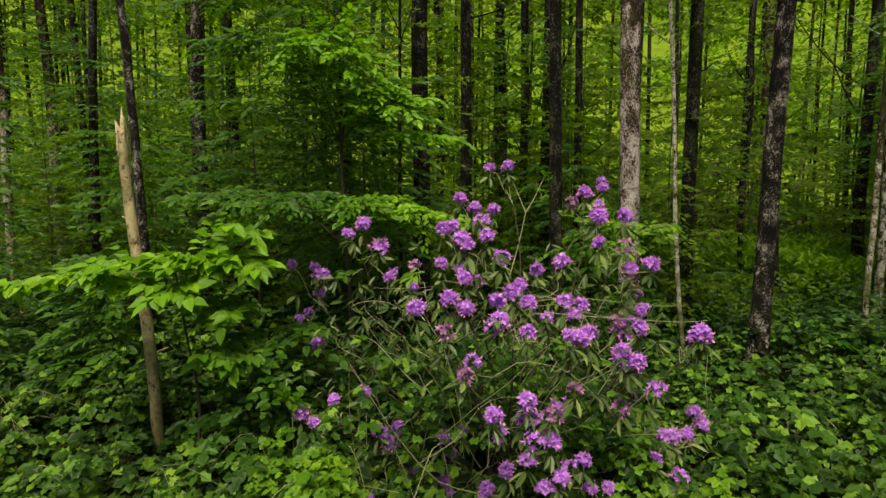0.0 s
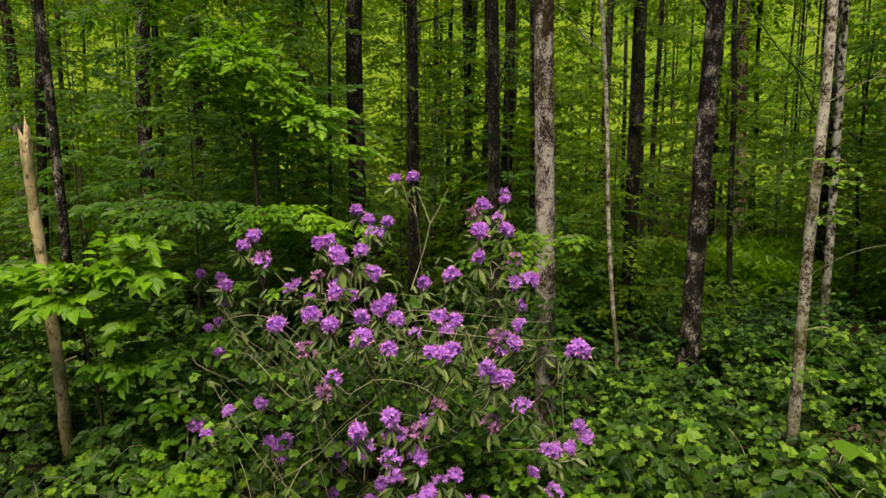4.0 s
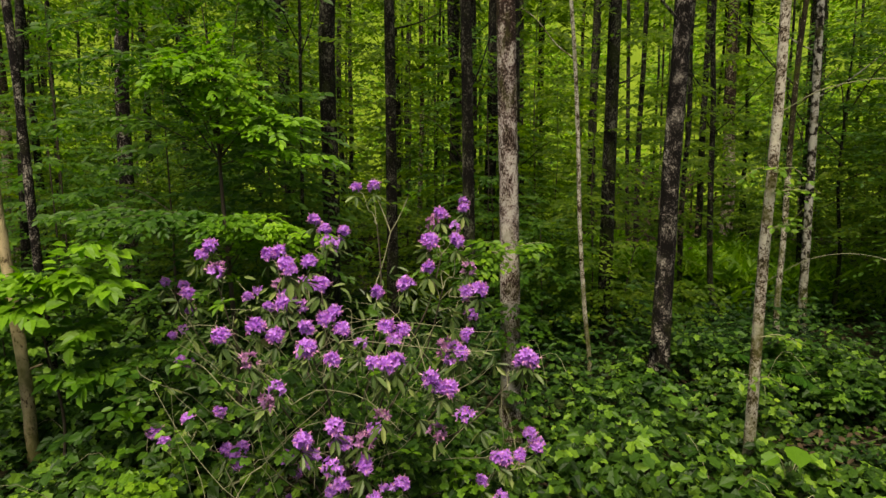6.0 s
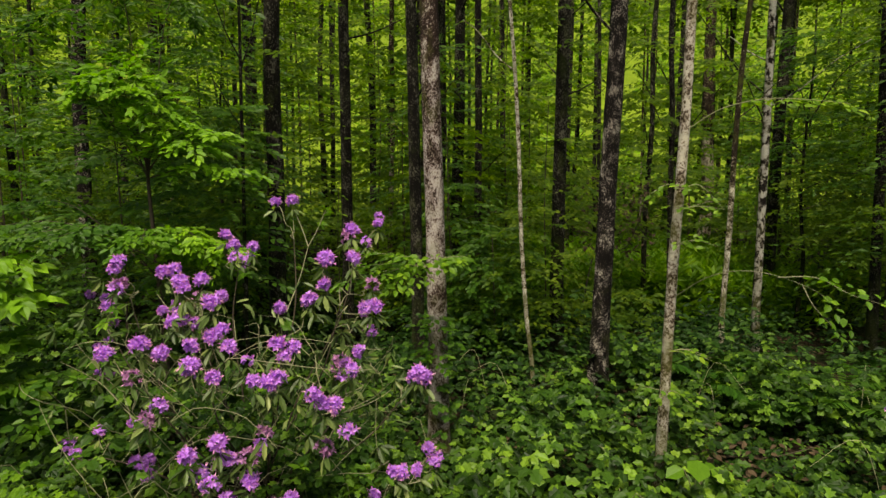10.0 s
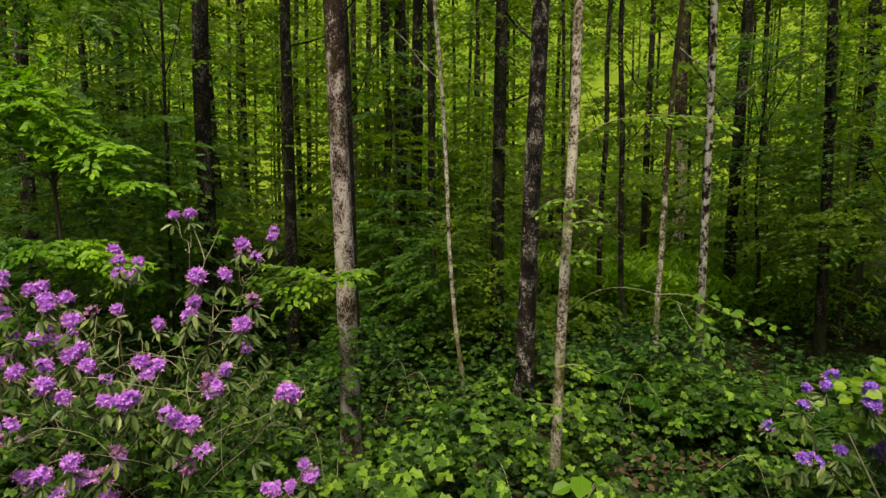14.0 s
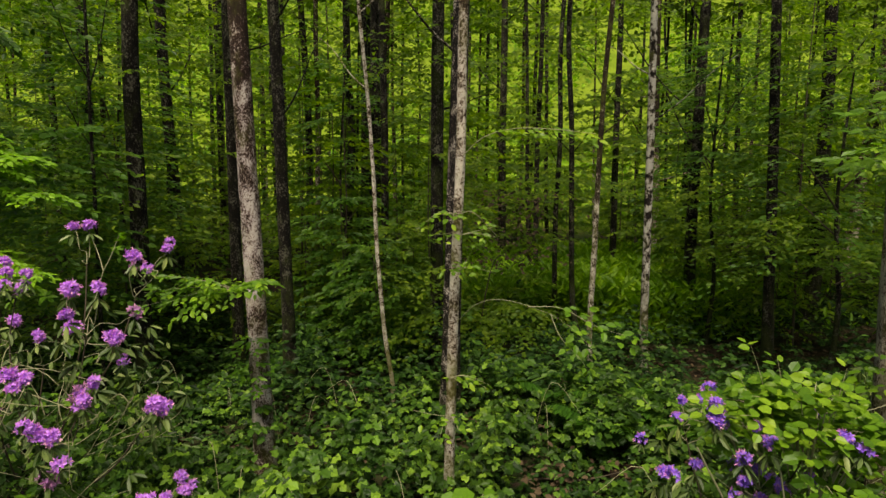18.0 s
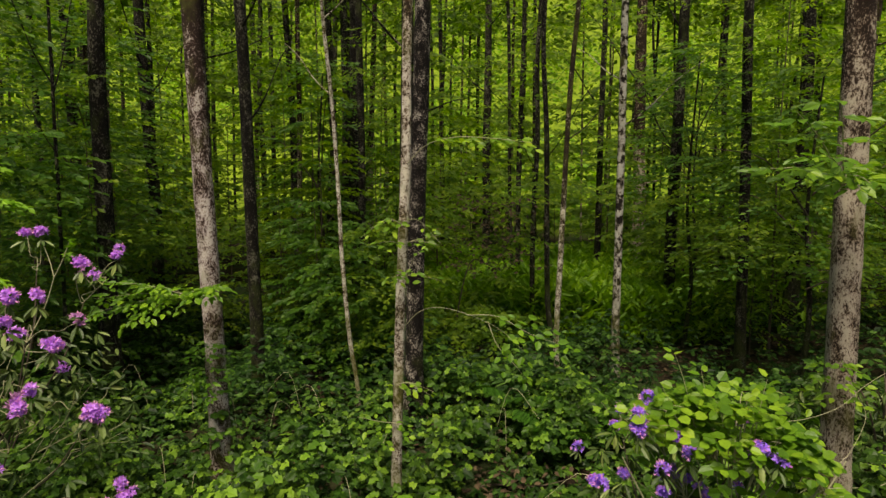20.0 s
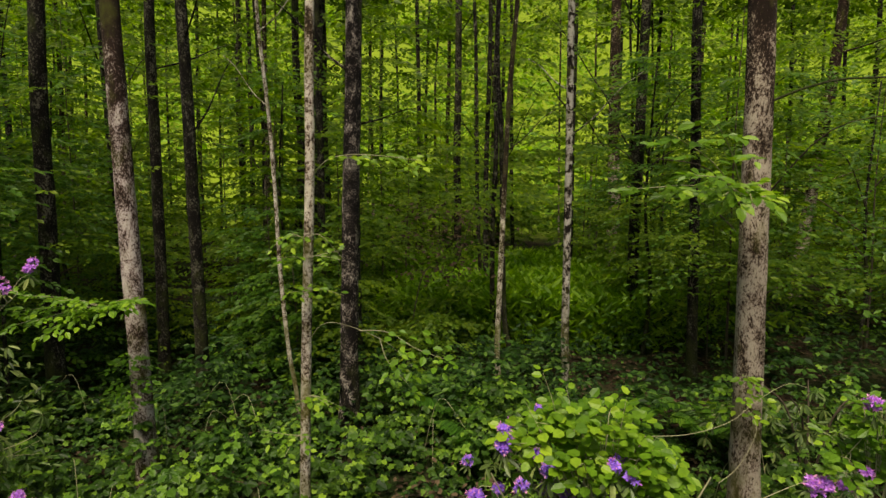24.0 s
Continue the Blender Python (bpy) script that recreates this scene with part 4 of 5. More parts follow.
    limb_with_flowers(bush, [(-0.1, 3.85, 0.3), (-0.5, 3.85, 0.5), (-0.8, 3.85, 0.58)], [(-0.83, 3.9, 0.73), (-0.63, 4.0, 0.75), (-0.95, 3.80, 0.60), (-1.05, 3.88, 0.64)])
    limb_with_flowers(bush, [(0.0, 3.8, 0.2), (-0.25, 3.75, 0.35), (-0.42, 3.75, 0.45)], [(-0.50, 3.76, 0.57), (-0.46, 3.77, 0.54), (-0.36, 3.68, 0.63), (-0.43, 3.76, 0.46), (-0.26, 3.80, 0.29), (-0.3, 3.76, 0.23), (-0.55, 3.5, 0.22), (-0.12, 3.45, 0.2), (-0.35, 3.4, 0.16)])
    limb_with_flowers(bush, [(0.15, 3.75, 0.2), (0.02, 3.7, 0.35), (-0.02, 3.68, 0.45)], [(-0.06, 3.67, 0.56), (-0.02, 3.72, 0.44), (0.06, 3.74, 0.58), (-0.05, 3.70, 0.25), (0.22, 3.5, 0.30), (-0.02, 3.68, 0.16), (0.1, 3.3, 0.24), (0.35, 3.25, 0.22), (0.5, 3.15, 0.26)])
    limb_with_flowers(bush, [(0.38, 3.5, 0.4), (0.42, 3.25, 0.7), (0.44, 3.15, 0.85)], [(0.40, 3.02, 1.06), (0.39, 3.11, 0.93), (0.44, 3.08, 0.93), (0.22, 3.02, 0.97), (0.54, 3.07, 0.98), (0.42, 3.08, 0.70), (0.55, 3.07, 0.81)], old=(4,), thick=0.007)
    limb_with_flowers(bush, [(0.45, 3.5, 0.2), (0.58, 3.25, 0.4), (0.68, 3.2, 0.5)], [(0.33, 3.31, 0.52), (0.61, 3.07, 0.61), (0.51, 3.07, 0.54), (0.75, 3.19, 0.64), (0.82, 3.3, 0.42), (0.94, 3.31, 0.42), (1.08, 3.43, 0.36)], thick=0.007)
    # leafy shoots with no flower, over the whole bush
    foot = np.array(bush.location)
    k = 0
    while k < 70:
        a, e, s = og.uniform(0, 6.28), og.uniform(-0.2, 1.0), og.uniform(0.62, 1.0)
        p = np.array([0.15 + 1.35 * s * np.cos(a) * np.sqrt(1 - 0.6 * max(e, 0) ** 2), 3.85 + 0.85 * s * np.sin(a), 1.0 + 1.0 * s * e])
        if p[2] < 0.15 or (p[2] < 1.15 and og.random() < 0.6):
            continue
        part("leaf_whorl", (FRESH_WHORLS if og.random() < 0.12 else WHORLS)[int(og.integers(3))], bush, "", spot(p - foot, float(og.uniform(0.75, 1.15)), 30))
        if k % 6 == 0:
            q = p - foot
            inner = q * (0.55, 0.55, 0.75)
            part("twig", to_mesh("twig", *tube([inner, inner * 0.65 + q * 0.35 + og.normal(0, 0.07, 3), inner * 0.3 + q * 0.7 + og.normal(0, 0.06, 3), q], 0.004, 0.002, 5, 5, 0.05), TWIG, True), bush)
        k += 1
    # older foliage within the bush
    n = 700
    a, e, sr = og.uniform(0, 6.28, n), og.uniform(-1.0, 1.0, n), og.uniform(0.3, 1.0, n) ** 0.5
    ring = np.sqrt(1 - 0.7 * np.maximum(e, 0) ** 2)
    at = np.stack([-0.2 + 1.2 * sr * np.cos(a) * ring, 0.35 + 0.5 * sr * np.sin(a), 0.95 + 0.95 * sr * e], -1)
    along = np.stack([np.cos(a), np.sin(a), og.normal(-0.5, 0.4, n)], -1) + og.normal(0, 0.5, (n, 3))
    v, f = blades(at, along, np.array([0, -0.2, 1.0]) + og.normal(0, 0.4, (n, 3)), og.uniform(0.06, 0.11, n), NARROW)
    tagged(part("inner_leaves", to_mesh("inner_leaves", v, f, EVERGREEN), bush, "dark older leaves"), kind="stuff")
    # forked bare shoot under the topmost flowers
    for line in ([(0.42, 4.3, 1.55), (0.50, 4.4, 1.8), (0.557, 4.45, 2.04)], [(0.557, 4.45, 2.04), (0.51, 4.48, 2.16), (0.44, 4.5, 2.32)], [(0.557, 4.45, 2.04), (0.63, 4.45, 2.17), (0.70, 4.45, 2.33)]):
        part("twig", to_mesh("twig", *tube(np.array(line) - foot, 0.0045, 0.003, 6, 6, 0.06), TWIG, True), bush)
    for p in ((0.70, 4.45, 2.35), (0.73, 4.43, 2.30), (0.66, 4.47, 2.22)):
        part("leaf_whorl", FRESH_WHORLS[1], bush, "", spot(np.array(p) - foot, 0.6, 30))
    # thin bare whips
    for j in range(48):
        a = og.uniform(0, 6.28)
        p = np.array([0.62 * np.cos(a), -0.3 + 0.25 * np.sin(a), og.uniform(0.1, 1.25)])
        way = np.array([og.normal(0, 0.10), -0.03 + og.normal(0, 0.04), og.uniform(0.05, 0.16)])
        line = [p]
        for step in range(6):
            way = way + og.normal(0, 0.045, 3)
            line.append(np.clip(line[-1] + way, (-0.95, -0.95, 0.05), (0.95, 0.3, 1.55)) + og.normal(0, 0.008, 3))
        part("bare_twig", to_mesh("bare_twig", *tube(line, 0.0027, 0.0012, 5, 2, 0.05), TWIG, True), bush)


rhododendron()


# ---- saplings beside the rhododendron ----
def leafy_branch(parent, line, n, leaf, size, mat, side=0.28, bark=TWIG, r=0.006, shape=OVAL, droop=0.25, name="branch", bare=0.15):
    """A branch along the line with side sprays of leaves."""
    b = part(name, to_mesh(name, *tube(line, r, r * 0.3, 5, 6, 0.04), bark, True), parent)
    pts = smooth_line(line, 8)
    got = []
    for k in range(n):
        s = bare + (1 - bare) * (k + og.random()) / n
        i = min(int(s * (len(pts) - 1)), len(pts) - 2)
        go = unit(pts[i + 1] - pts[i])
        across = unit(np.cross(go, (0, 0, 1)))
        hand = 1 if k % 2 else -1
        e = pts[i] + (across * hand * side * og.uniform(0.5, 1.1) + go * side * og.uniform(0.3, 1.0)) * (1.15 - 0.6 * s) + (0, 0, og.normal(0, 0.03))
        got.append(spray(pts[i], e, leaf, size, droop, shape=shape))
    v, f = join(*got)
    part("leaves", to_mesh("leaves", v, f, mat), b)
    return b


def bright_sapling():
    """The young tree with a bright domed top behind the bush."""
    ob = thing("young_tree", (-0.95, 4.95, 0.0), "young broadleaf tree, sun and shade put into leaf colour: bright domed top, darker lower layers", "young tree")
    part("stem", to_mesh("stem", *tube([(0.1, 0, 0), (0.05, 0.05, 1.2), (0.0, 0.0, 2.4), (0.02, -0.1, 3.4)], 0.03, 0.008, 8, 5), DARK_TWIG, True), ob)
    # sunlight on the dome is put into the brighter leaf colour
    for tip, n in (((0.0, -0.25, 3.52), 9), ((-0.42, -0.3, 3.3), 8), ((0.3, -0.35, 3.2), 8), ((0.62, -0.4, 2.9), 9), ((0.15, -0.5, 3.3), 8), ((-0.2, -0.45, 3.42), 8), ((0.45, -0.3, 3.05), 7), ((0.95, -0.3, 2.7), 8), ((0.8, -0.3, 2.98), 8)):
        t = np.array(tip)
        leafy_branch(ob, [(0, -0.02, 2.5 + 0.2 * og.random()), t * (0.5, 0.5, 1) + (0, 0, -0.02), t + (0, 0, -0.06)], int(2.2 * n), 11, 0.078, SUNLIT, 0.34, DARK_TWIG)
    # lower layers: shade put into the colour, darkest left of the stem
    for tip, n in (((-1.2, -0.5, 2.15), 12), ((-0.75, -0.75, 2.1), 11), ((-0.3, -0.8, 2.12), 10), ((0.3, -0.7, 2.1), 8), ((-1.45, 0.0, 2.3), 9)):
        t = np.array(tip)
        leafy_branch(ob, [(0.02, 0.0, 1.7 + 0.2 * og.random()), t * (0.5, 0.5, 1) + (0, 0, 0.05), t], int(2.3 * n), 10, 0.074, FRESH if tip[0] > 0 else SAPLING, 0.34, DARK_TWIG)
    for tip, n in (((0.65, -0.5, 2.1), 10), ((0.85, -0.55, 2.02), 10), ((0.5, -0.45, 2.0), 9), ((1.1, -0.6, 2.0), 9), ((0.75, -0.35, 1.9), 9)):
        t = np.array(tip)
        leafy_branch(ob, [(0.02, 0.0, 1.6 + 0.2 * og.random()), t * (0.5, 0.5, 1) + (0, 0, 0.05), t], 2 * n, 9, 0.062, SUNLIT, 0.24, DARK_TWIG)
    # outer boughs in the darker colour that stands for shade
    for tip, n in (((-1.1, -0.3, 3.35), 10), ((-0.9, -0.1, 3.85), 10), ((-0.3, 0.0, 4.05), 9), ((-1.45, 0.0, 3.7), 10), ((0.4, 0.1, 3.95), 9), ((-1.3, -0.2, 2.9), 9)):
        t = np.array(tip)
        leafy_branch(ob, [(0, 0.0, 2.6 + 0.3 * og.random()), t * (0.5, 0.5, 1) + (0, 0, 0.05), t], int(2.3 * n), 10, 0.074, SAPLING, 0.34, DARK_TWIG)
    crown = layered_crown(1.15, 1.7, 11, 12, 16, 0.09, OVAL, 0.2, 0.3)
    part("crown", to_mesh("crown", *crown, SAPLING), ob, "", pose(0, 0.95, 1.6))
    # high crown, mostly out of view, added to shade the foliage behind
    roof = layered_crown(1.5, 1.6, 7, 10, 14, 0.10, OVAL, 0.1, 0.3)
    part("crown", to_mesh("crown", *roof, SAPLING), ob, "", pose(-0.6, 0.6, 4.4))
    upper = layered_crown(1.2, 2.4, 9, 9, 16, 0.10, OVAL, 0.2, 0.2)
    part("crown", to_mesh("crown", *upper, SAPLING), ob, "", pose(-0.7, 1.5, 2.7))


bright_sapling()


def left_sapling():
    """Low tree with large bright leaves in front of the broken stub."""
    ob = thing("sapling", (-1.95, 4.15, 0.0), "low sapling with large bright drooping leaves", "sapling")
    part("stem", to_mesh("stem", *tube([(0, 0, 0), (0.05, 0.02, 0.6), (0.0, -0.05, 1.2), (-0.03, -0.12, 1.72)], 0.014, 0.005, 6, 5), DARK_TWIG, True), ob)
    # light on the upper sprays is put into their brighter leaf colour
    for tip, n in (((-1.0, -0.45, 1.60), 11), ((-0.5, -0.4, 1.68), 10), ((0.2, -0.3, 1.72), 10), ((0.56, -0.15, 1.70), 11), ((0.5, -0.05, 1.92), 7), ((0.1, -0.5, 1.55), 8), ((0.45, -0.2, 1.35), 9), ((0.5, -0.25, 1.05), 9)):
        t = np.array(tip)
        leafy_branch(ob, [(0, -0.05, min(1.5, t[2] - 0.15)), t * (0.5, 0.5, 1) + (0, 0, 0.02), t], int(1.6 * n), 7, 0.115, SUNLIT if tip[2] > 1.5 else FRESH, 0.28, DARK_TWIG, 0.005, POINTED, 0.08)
    part("crown", to_mesh("crown", *layered_crown(0.75, 1.0, 6, 7, 10, 0.10, OVAL, 0.15, 0.3), SAPLING), ob, "", pose(0.62, 0.15, 0.3))


left_sapling()


def edge_saplings():
    """Saplings that close the wood's edge beside and behind the young tree."""
    for x, y, r, h, z in (
            (-3.6, 6.6, 1.2, 2.6, 0.4), (-2.4, 6.9, 1.3, 3.4, 0.4), (-5.4, 6.2, 1.2, 2.4, 0.3), (-4.6, 8.2, 1.5, 3.6, 0.5), (-1.2, 7.6, 1.2, 3.2, 0.4), (-3.2, 5.2, 0.7, 1.3, 0.3), (2.2, 7.7, 0.9, 1.7, 0.3), (-5.6, 9.6, 1.6, 4.6, 1.0), (-7.2, 11.0, 1.8, 5.2, 0.9), (-3.7, 10.6, 1.5, 4.6, 1.4), (-6.4, 7.7, 1.2, 3.4, 0.5), (-2.0, 9.4, 1.3, 4.2, 1.6), (1.6, 8.5, 1.0, 2.3, 0.3)):
        ob = thing("sapling", (x, y, 0.0), "leafy sapling in half shade at the wood's edge", "sapling", "saplings at the edge")
        part("stem", to_mesh("stem", *tube([(0, 0, 0), (0.05, 0.02, 0.4 * h), (0.0, 0.0, z + 0.95 * h)], 0.02, 0.006, 6, 4), DARK_TWIG, True), ob)
        part("crown", to_mesh("crown", *layered_crown(r, h, 12, 10, 15, 0.09, OVAL, 0.2, 0.4), SAPLING), ob, "", pose(0, 0, z))


edge_saplings()


def twigs_of_slim_tree():
    ob = thing("leafy_twig", (3.34, 4.25, 1.70), "thin arching twig with few round leaves", "branch", "twigs on the slim tree")
    leafy_branch(ob, [(0, 0, 0.0), (0.16, -0.25, 0.2), (0.36, -0.45, 0.26), (0.66, -0.55, 0.17), (0.85, -0.6, 0.02)], 4, 4, 0.065, FRESH, 0.14, TWIG, 0.0026, BEECH, 0.08, "branch", 0.8)
    leafy_branch(ob, [(0.48, -0.5, 0.23), (0.68, -0.58, 0.24), (0.88, -0.62, 0.14), (1.08, -0.65, 0.08)], 6, 5, 0.065, FRESH, 0.34, TWIG, 0.003, BEECH, 0.08)
    leafy_branch(ob, [(0.62, -0.53, 0.19), (0.68, -0.58, 0.05), (0.80, -0.6, -0.08), (0.86, -0.6, -0.16)], 5, 4, 0.055, FRESH, 0.2, TWIG, 0.003, BEECH, 0.08)
    up = thing("leafy_twig", (3.38, 4.25, 2.93), "thin arching twig with light leaves", "branch", "twigs on the slim tree")
    leafy_branch(up, [(0, 0, 0.0), (0.15, -0.2, 0.12), (0.35, -0.38, 0.16), (0.6, -0.42, 0.15), (0.85, -0.45, 0.12)], 10, 5, 0.06, LIME, 0.2, TWIG, 0.004, BEECH, 0.15, "branch", 0.35)
    for z, n in ((2.35, 6), (2.1, 7), (1.3, 4), (1.0, 5), (2.5, 5)):
        tuft = thing("leaf_tuft", (3.27 + 0.03 * z, 4.20, z), "tuft of light green leaves sprouting from a stem", "foliage", "tufts on the stems")
        for j in range(3):
            a = og.uniform(2.6, 6.8)
            leafy_branch(tuft, [(0, 0, 0), (0.12 * np.cos(a), 0.12 * np.sin(a), 0.03), (0.3 * np.cos(a), 0.25 * np.sin(a), og.normal(0, 0.06))], 3, 3, 0.055, LIME, 0.1, TWIG, 0.003, BEECH)


twigs_of_slim_tree()


def tufts_of_grey_tree():
    ob = thing("leafy_branch", (1.48, 4.75, 1.85), "leafy branch with small fresh leaves at the grey trunk", "branch")
    for tip in ((-0.55, -0.25, 0.15), (-0.4, -0.3, -0.05), (0.2, -0.2, 0.05), (-0.2, -0.3, 0.12), (-0.7, -0.2, -0.12), (0.3, -0.1, 0.1), (-0.6, -0.3, 0.02), (-0.3, -0.35, -0.15)):
        t = np.array(tip)
        leafy_branch(ob, [(0, 0, 0), t * 0.5 + (0, 0, 0.03), t], 8, 6, 0.065, FRESH, 0.18, TWIG, 0.004)
    low = thing("leaf_tuft", (1.55, 4.92, 1.25), "clump of fresh leaves sprouting from the grey trunk", "foliage", "tufts on the stems")
    part("leaves", to_mesh("leaves", *layered_crown(0.24, 0.5, 5, 5, 6, 0.06, OVAL, 0.1, 0.3), FRESH), low, "", pose(0, 0, -0.3))


tufts_of_grey_tree()


def broad_leaf_plant():
    """A low plant with a few very broad leaves at the foot of the slim tree."""
    ob = thing("broad_leaf_plant", (3.46, 4.0, 0.1), "low plant with very broad green leaves by a slim stem", "plant")
    for a, h, size in ((4.4, 0.50, 0.20), (5.6, 0.42, 0.17), (3.4, 0.40, 0.15), (0.4, 0.38, 0.15)):
        tip = np.array([0.10 * np.cos(a), 0.10 * np.sin(a), h])
        stalk = part("stalk", to_mesh("stalk", *tube([(0, 0, -0.1), tip * (0.3, 0.3, 0.6), tip], 0.005, 0.003, 6, 4), TWIG, True), ob)
        part("leaf", to_mesh("leaf", *blades([tip], [(np.cos(a), np.sin(a), -0.3)], [(0, -0.4, 1.0)], [size], ROUND), FRESH), stalk)


broad_leaf_plant()


# ---- the lime-green shrub and what stands round the thick trunk ----
def lime_shrub():
    ob = thing("broadleaf_shrub", (5.27, 3.08, 0.0), "low shrub with bright lime-green rounded leaves", "shrub")
    for j in range(6):
        a = j * 1.05
        part("stem", to_mesh("stem", *tube([(0.1 * np.cos(a), 0.1 * np.sin(a), 0), (0.3 * np.cos(a), 0.2 * np.sin(a), 0.7), (0.6 * np.cos(a), 0.3 * np.sin(a), 1.3)], 0.012, 0.004, 6, 5), TWIG, True), ob)
    for k in range(60):
        a, s = og.uniform(0, 6.28), og.uniform(0.2, 1.0)
        tip = np.array([0.74 * s * np.cos(a), 0.50 * s * np.sin(a), 1.62 - 0.16 * s * np.cos(a) - 0.42 * s * s + og.normal(0, 0.07)])
        leafy_branch(ob, [tip * (0.4, 0.4, 0.8), tip * (0.7, 0.7, 0.97), tip], 4, 4, 0.068, LIME, 0.19, TWIG, 0.004, ROUND)
    for tip in ((-0.32, 0.05, 1.86), (-0.2, 0.0, 1.80), (0.1, -0.1, 1.78), (-0.42, -0.05, 1.72)):
        t = np.array(tip)
        leafy_branch(ob, [t * (0.6, 0.6, 0.75), t * (0.8, 0.8, 0.9), t], 4, 3, 0.06, LIME, 0.10, TWIG, 0.003, ROUND)
    part("leaves", to_mesh("leaves", *layered_crown(0.62, 0.75, 5, 6, 7, 0.075, ROUND, 0.2, 0.3), FRESH), ob, "", pose(0.05, 0.05, 0.35))


lime_shrub()


def blue_rhododendron():
    bush = thing("rhododendron_bush", (5.0, 3.45, 0.0), "small rhododendron with blue-violet flowers among lime leaves", "shrub")
    limb_with_flowers(bush, [(4.95, 3.6, 0.6), (4.9, 3.68, 0.9), (4.86, 3.72, 1.1)], [(4.83, 3.73, 1.30), (4.80, 3.70, 1.20), (4.98, 3.76, 1.30), (4.97, 3.42, 1.27)], kinds=BLUE)
    limb_with_flowers(bush, [(5.0, 3.35, 0.5), (5.05, 3.25, 0.8), (5.08, 3.2, 1.0)], [(4.73, 3.02, 1.55), (4.73, 2.99, 1.47), (4.90, 2.93, 1.46), (4.95, 2.88, 1.40), (5.26, 2.80, 1.46), (4.82, 2.85, 1.20), (5.03, 3.3, 1.10), (5.12, 3.28, 1.06), (5.36, 3.2, 1.05), (4.58, 3.3, 1.02), (5.18, 3.15, 1.0), (5.05, 3.12, 0.96), (4.72, 3.2, 1.12)], kinds=BLUE)
    limb_with_flowers(bush, [(5.1, 3.4, 0.6), (5.3, 3.3, 1.0), (5.36, 3.25, 1.2)], [(5.41, 3.28, 1.39), (5.39, 3.2, 1.33)], kinds=BLUE)
    for k in range(40):
        p = np.array([og.normal(0, 0.28), og.normal(-0.1, 0.18), og.uniform(0.4, 1.2)])
        part("leaf_whorl", WHORLS[int(og.integers(5))], bush, "", spot(p, float(og.uniform(0.8, 1.1)), 30))


blue_rhododendron()


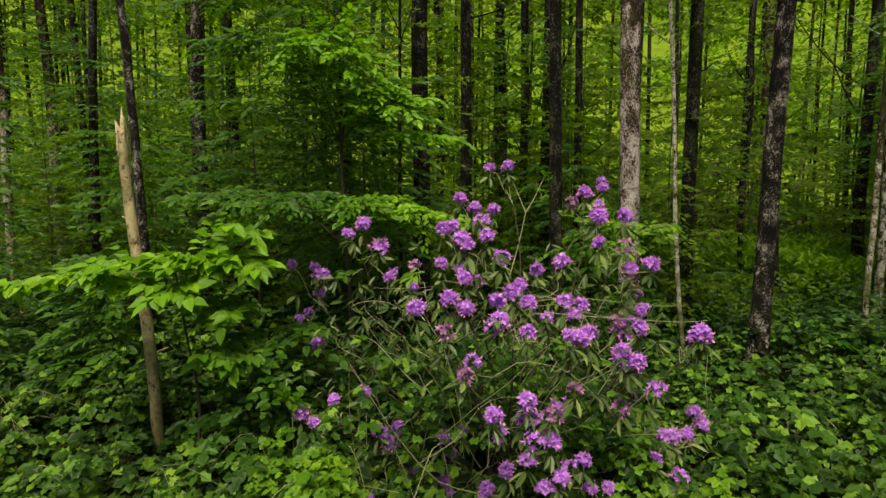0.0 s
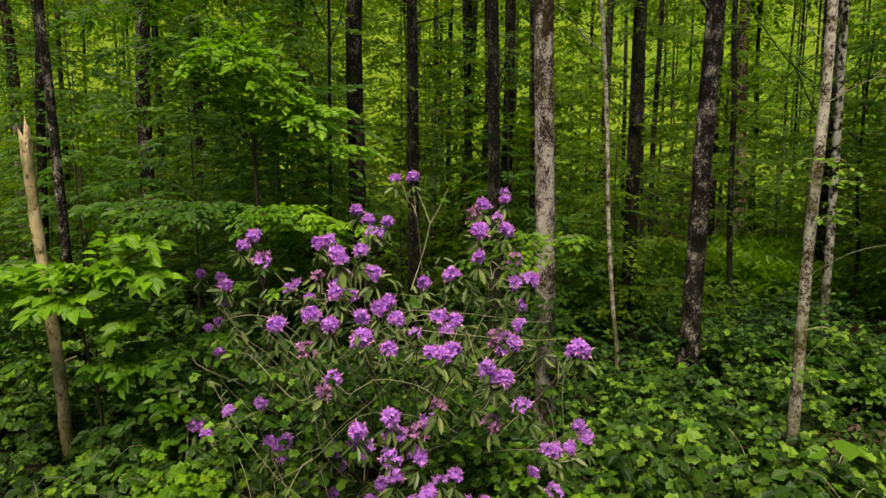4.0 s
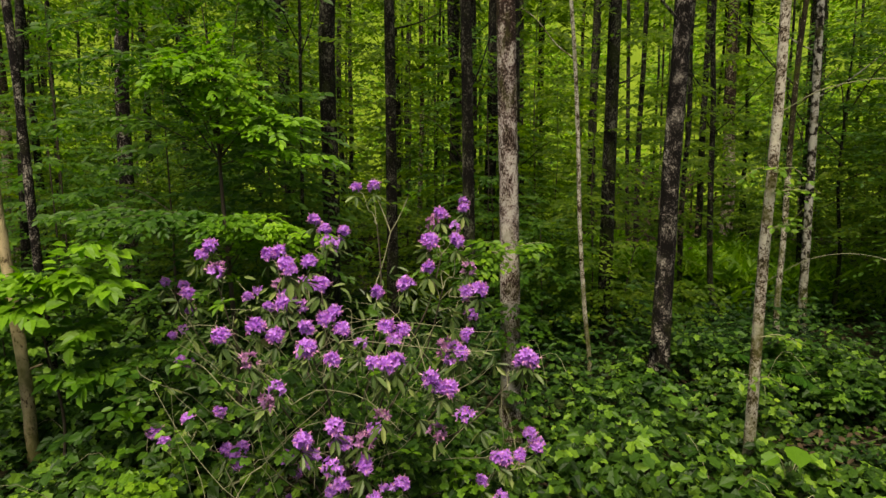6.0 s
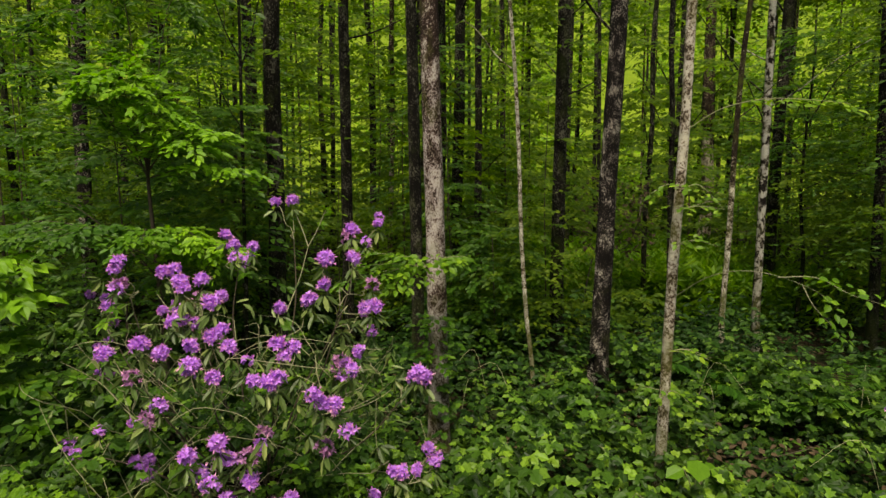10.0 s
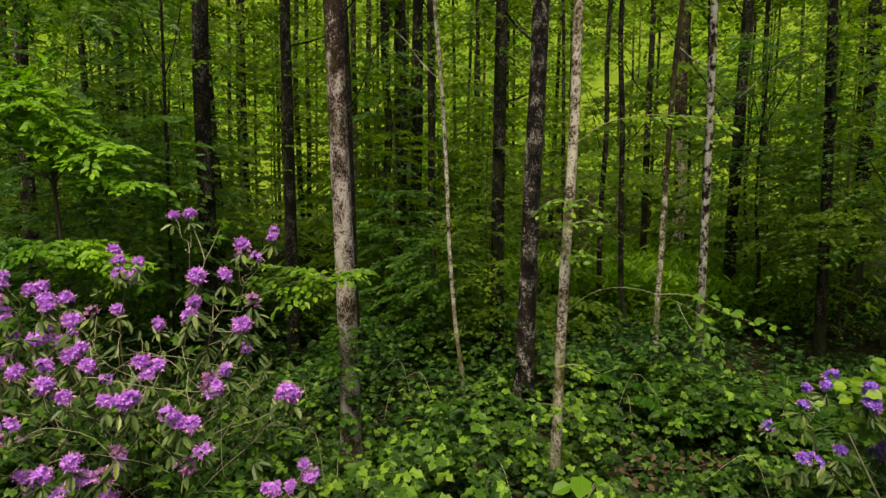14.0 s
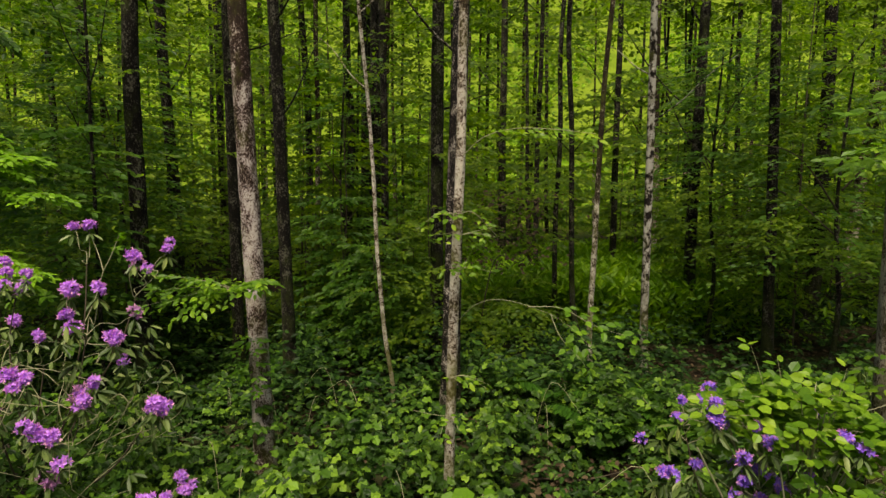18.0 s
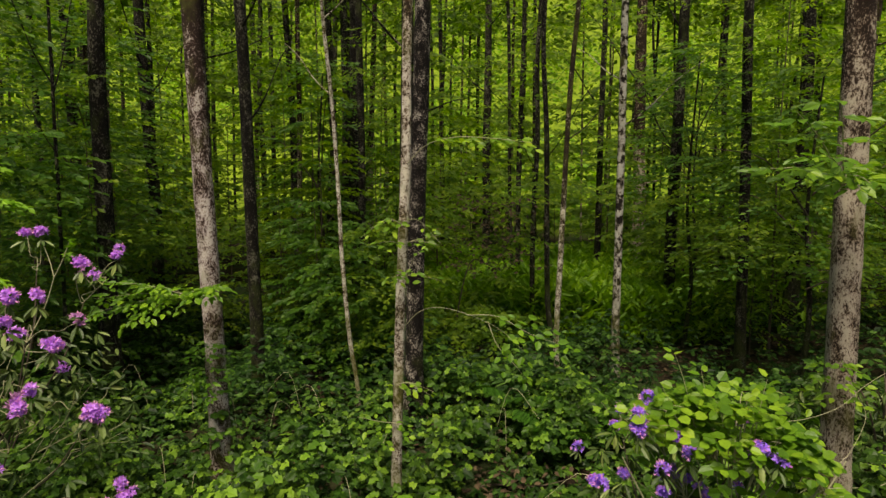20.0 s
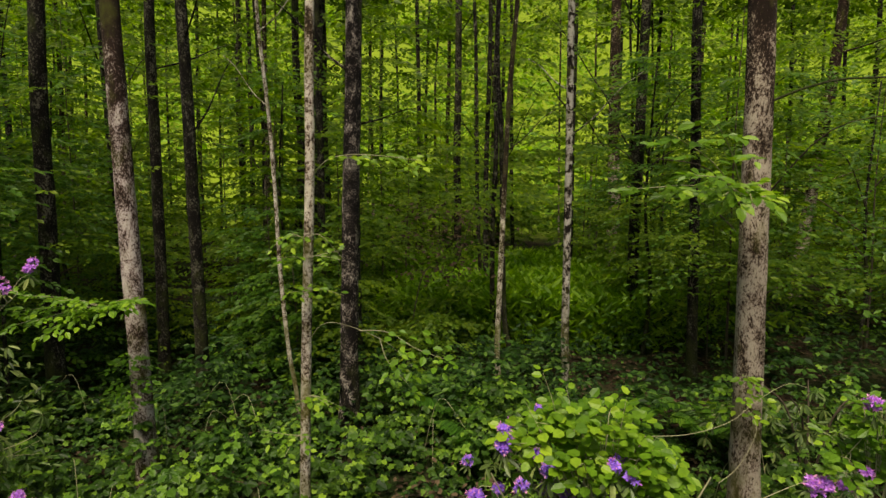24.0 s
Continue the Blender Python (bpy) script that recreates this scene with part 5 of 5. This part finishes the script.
def right_shrub():
    ob = thing("broadleaf_shrub", (7.1, 3.55, 0.0), "shrub with lime leaves and magenta flowers by the thick trunk", "shrub")
    for k in range(16):
        a, s = og.uniform(0, 6.28), og.uniform(0.3, 1.0)
        tip = np.array([0.36 * s * np.cos(a), 0.25 * s * np.sin(a), 1.6 - 0.3 * s + og.normal(0, 0.07)])
        leafy_branch(ob, [tip * (0.3, 0.3, 0.7), tip * (0.7, 0.7, 0.95), tip], 4, 6, 0.074, LIME, 0.15, TWIG, 0.004, BEECH)
    limb_with_flowers(ob, [(6.9, 3.5, 0.5), (6.88, 3.5, 0.8), (6.85, 3.5, 0.95)], [(6.67, 3.5, 1.05), (6.75, 3.5, 1.03), (6.87, 3.5, 1.03), (7.0, 3.5, 1.11), (6.98, 3.45, 1.57)])
    back = thing("rhododendron_bush", (7.75, 5.3, 0.0), "shaded rhododendron with dark evergreen leaves", "shrub")
    for k in range(90):
        p = np.array([og.normal(0, 0.42), og.normal(0, 0.3), og.uniform(0.2, 1.05)])
        part("leaf_whorl", WHORLS[int(og.integers(5))], back, "", spot(p, float(og.uniform(0.9, 1.2)), 25))
    for j in range(5):
        a = 1.3 * j
        part("limb", to_mesh("limb", *tube([(0, 0, 0), (0.2 * np.cos(a), 0.15 * np.sin(a), 0.8), (0.45 * np.cos(a), 0.3 * np.sin(a), 1.05)], 0.012, 0.005, 6, 5), DARK_TWIG, True), back)
    for line in ([(5.65, 3.6, 1.30), (6.02, 3.75, 1.26), (6.34, 3.88, 1.30), (6.55, 3.96, 1.42), (6.78, 4.02, 1.52), (6.98, 4.1, 1.47)],
                 [(6.2, 3.7, 0.95), (6.35, 3.75, 1.05), (6.5, 3.85, 1.25), (6.45, 3.9, 1.4)],
                 [(6.3, 3.4, 1.0), (6.55, 3.45, 1.08), (6.75, 3.5, 1.12)]):
        tw = thing("bare_twig", line[0], "pale crooked leafless twig", "branch", "bare twigs")
        part("twig", to_mesh("twig", *tube(np.array(line) - np.array(line[0]), 0.0023, 0.0012, 6, 7, 0.05), TWIG, True), tw)
    bough = thing("bare_bough", (6.85, 4.6, 3.55), "dark thin bough reaching from the thick trunk", "branch")
    part("twig", to_mesh("twig", *tube([(0, 0, 0), (0.25, 0.0, 0.10), (0.55, 0.02, 0.17), (1.0, 0.05, 0.20), (1.6, 0.1, 0.3)], 0.012, 0.005, 7, 6, 0.06), DARK_BARK, True), bough)
    br = thing("leafy_branch", (6.66, 4.5, 2.75), "branch with large light green leaves from the thick trunk", "branch")
    for tip in ((-1.2, -1.25, 0.12), (-1.0, -1.1, 0.45), (-0.6, -0.95, 0.08), (-0.35, -0.8, 0.05), (-0.85, -1.15, 0.2), (-0.7, -1.0, 0.55)):
        t = np.array(tip)
        leafy_branch(br, [(0, 0, 0), t * 0.5 + (0, 0, 0.08), t], 6, 6, 0.10, LIME, 0.22, TWIG, 0.006, OVAL)
    skirt = thing("leaf_tuft", (6.7, 4.4, 1.45), "clump of fresh leaves at the foot of the thick trunk", "foliage", "tufts on the stems")
    part("leaves", to_mesh("leaves", *layered_crown(0.24, 0.3, 3, 5, 5, 0.065, BEECH, 0.1, 0.3), LIME), skirt, "", pose(-0.1, -0.1, -0.25))


right_shrub()


def understory_trees():
    """Small broad trees whose leafy roofs shade the floor below them."""
    for x, y, r, low, h in ((8.5, 8.0, 2.0, 1.5, 3.2), (1.3, 10.2, 1.6, 1.6, 3.4), (-1.9, 8.9, 1.6, 1.5, 3.4), (11.2, 9.8, 2.2, 1.4, 3.6), (10.6, 6.8, 1.5, 1.4, 2.6), (7.7, 10.1, 1.3, 2.5, 2.8), (9.0, 13.2, 2.0, 1.6, 3.8)):
        z0 = float(relief(np.array(x), np.array(y)))
        ob = thing("understory_tree", (x, y, z0), "small broad tree with a leafy layered roof", "tree", "small trees of the wood")
        part("trunk", to_mesh("trunk", *tube([(0, 0, 0), (0.1, 0.05, 1.2), (-0.05, 0, 2.6), (0.05, 0, low + 0.9 * h)], 0.045, 0.012, 8, 5, 0.04), DARK_BARK, True), ob)
        for j in range(5):
            a = 1.26 * j + og.normal(0, 0.3)
            part("limb", to_mesh("limb", *tube([(0, 0, low + 0.1 * h * j), (0.4 * r * np.cos(a), 0.4 * r * np.sin(a), low + 0.15 * h * (j + 0.6)), (0.85 * r * np.cos(a), 0.85 * r * np.sin(a), low + 0.15 * h * (j + 0.9))], 0.014, 0.004, 5, 4), DARK_TWIG, True), ob)
        part("crown", to_mesh("crown", *layered_crown(r, h, 12, 13, 16, 0.095, SIMPLE, 0.15, 0.35), SAPLING), ob, "", pose(0, 0, low))


understory_trees()
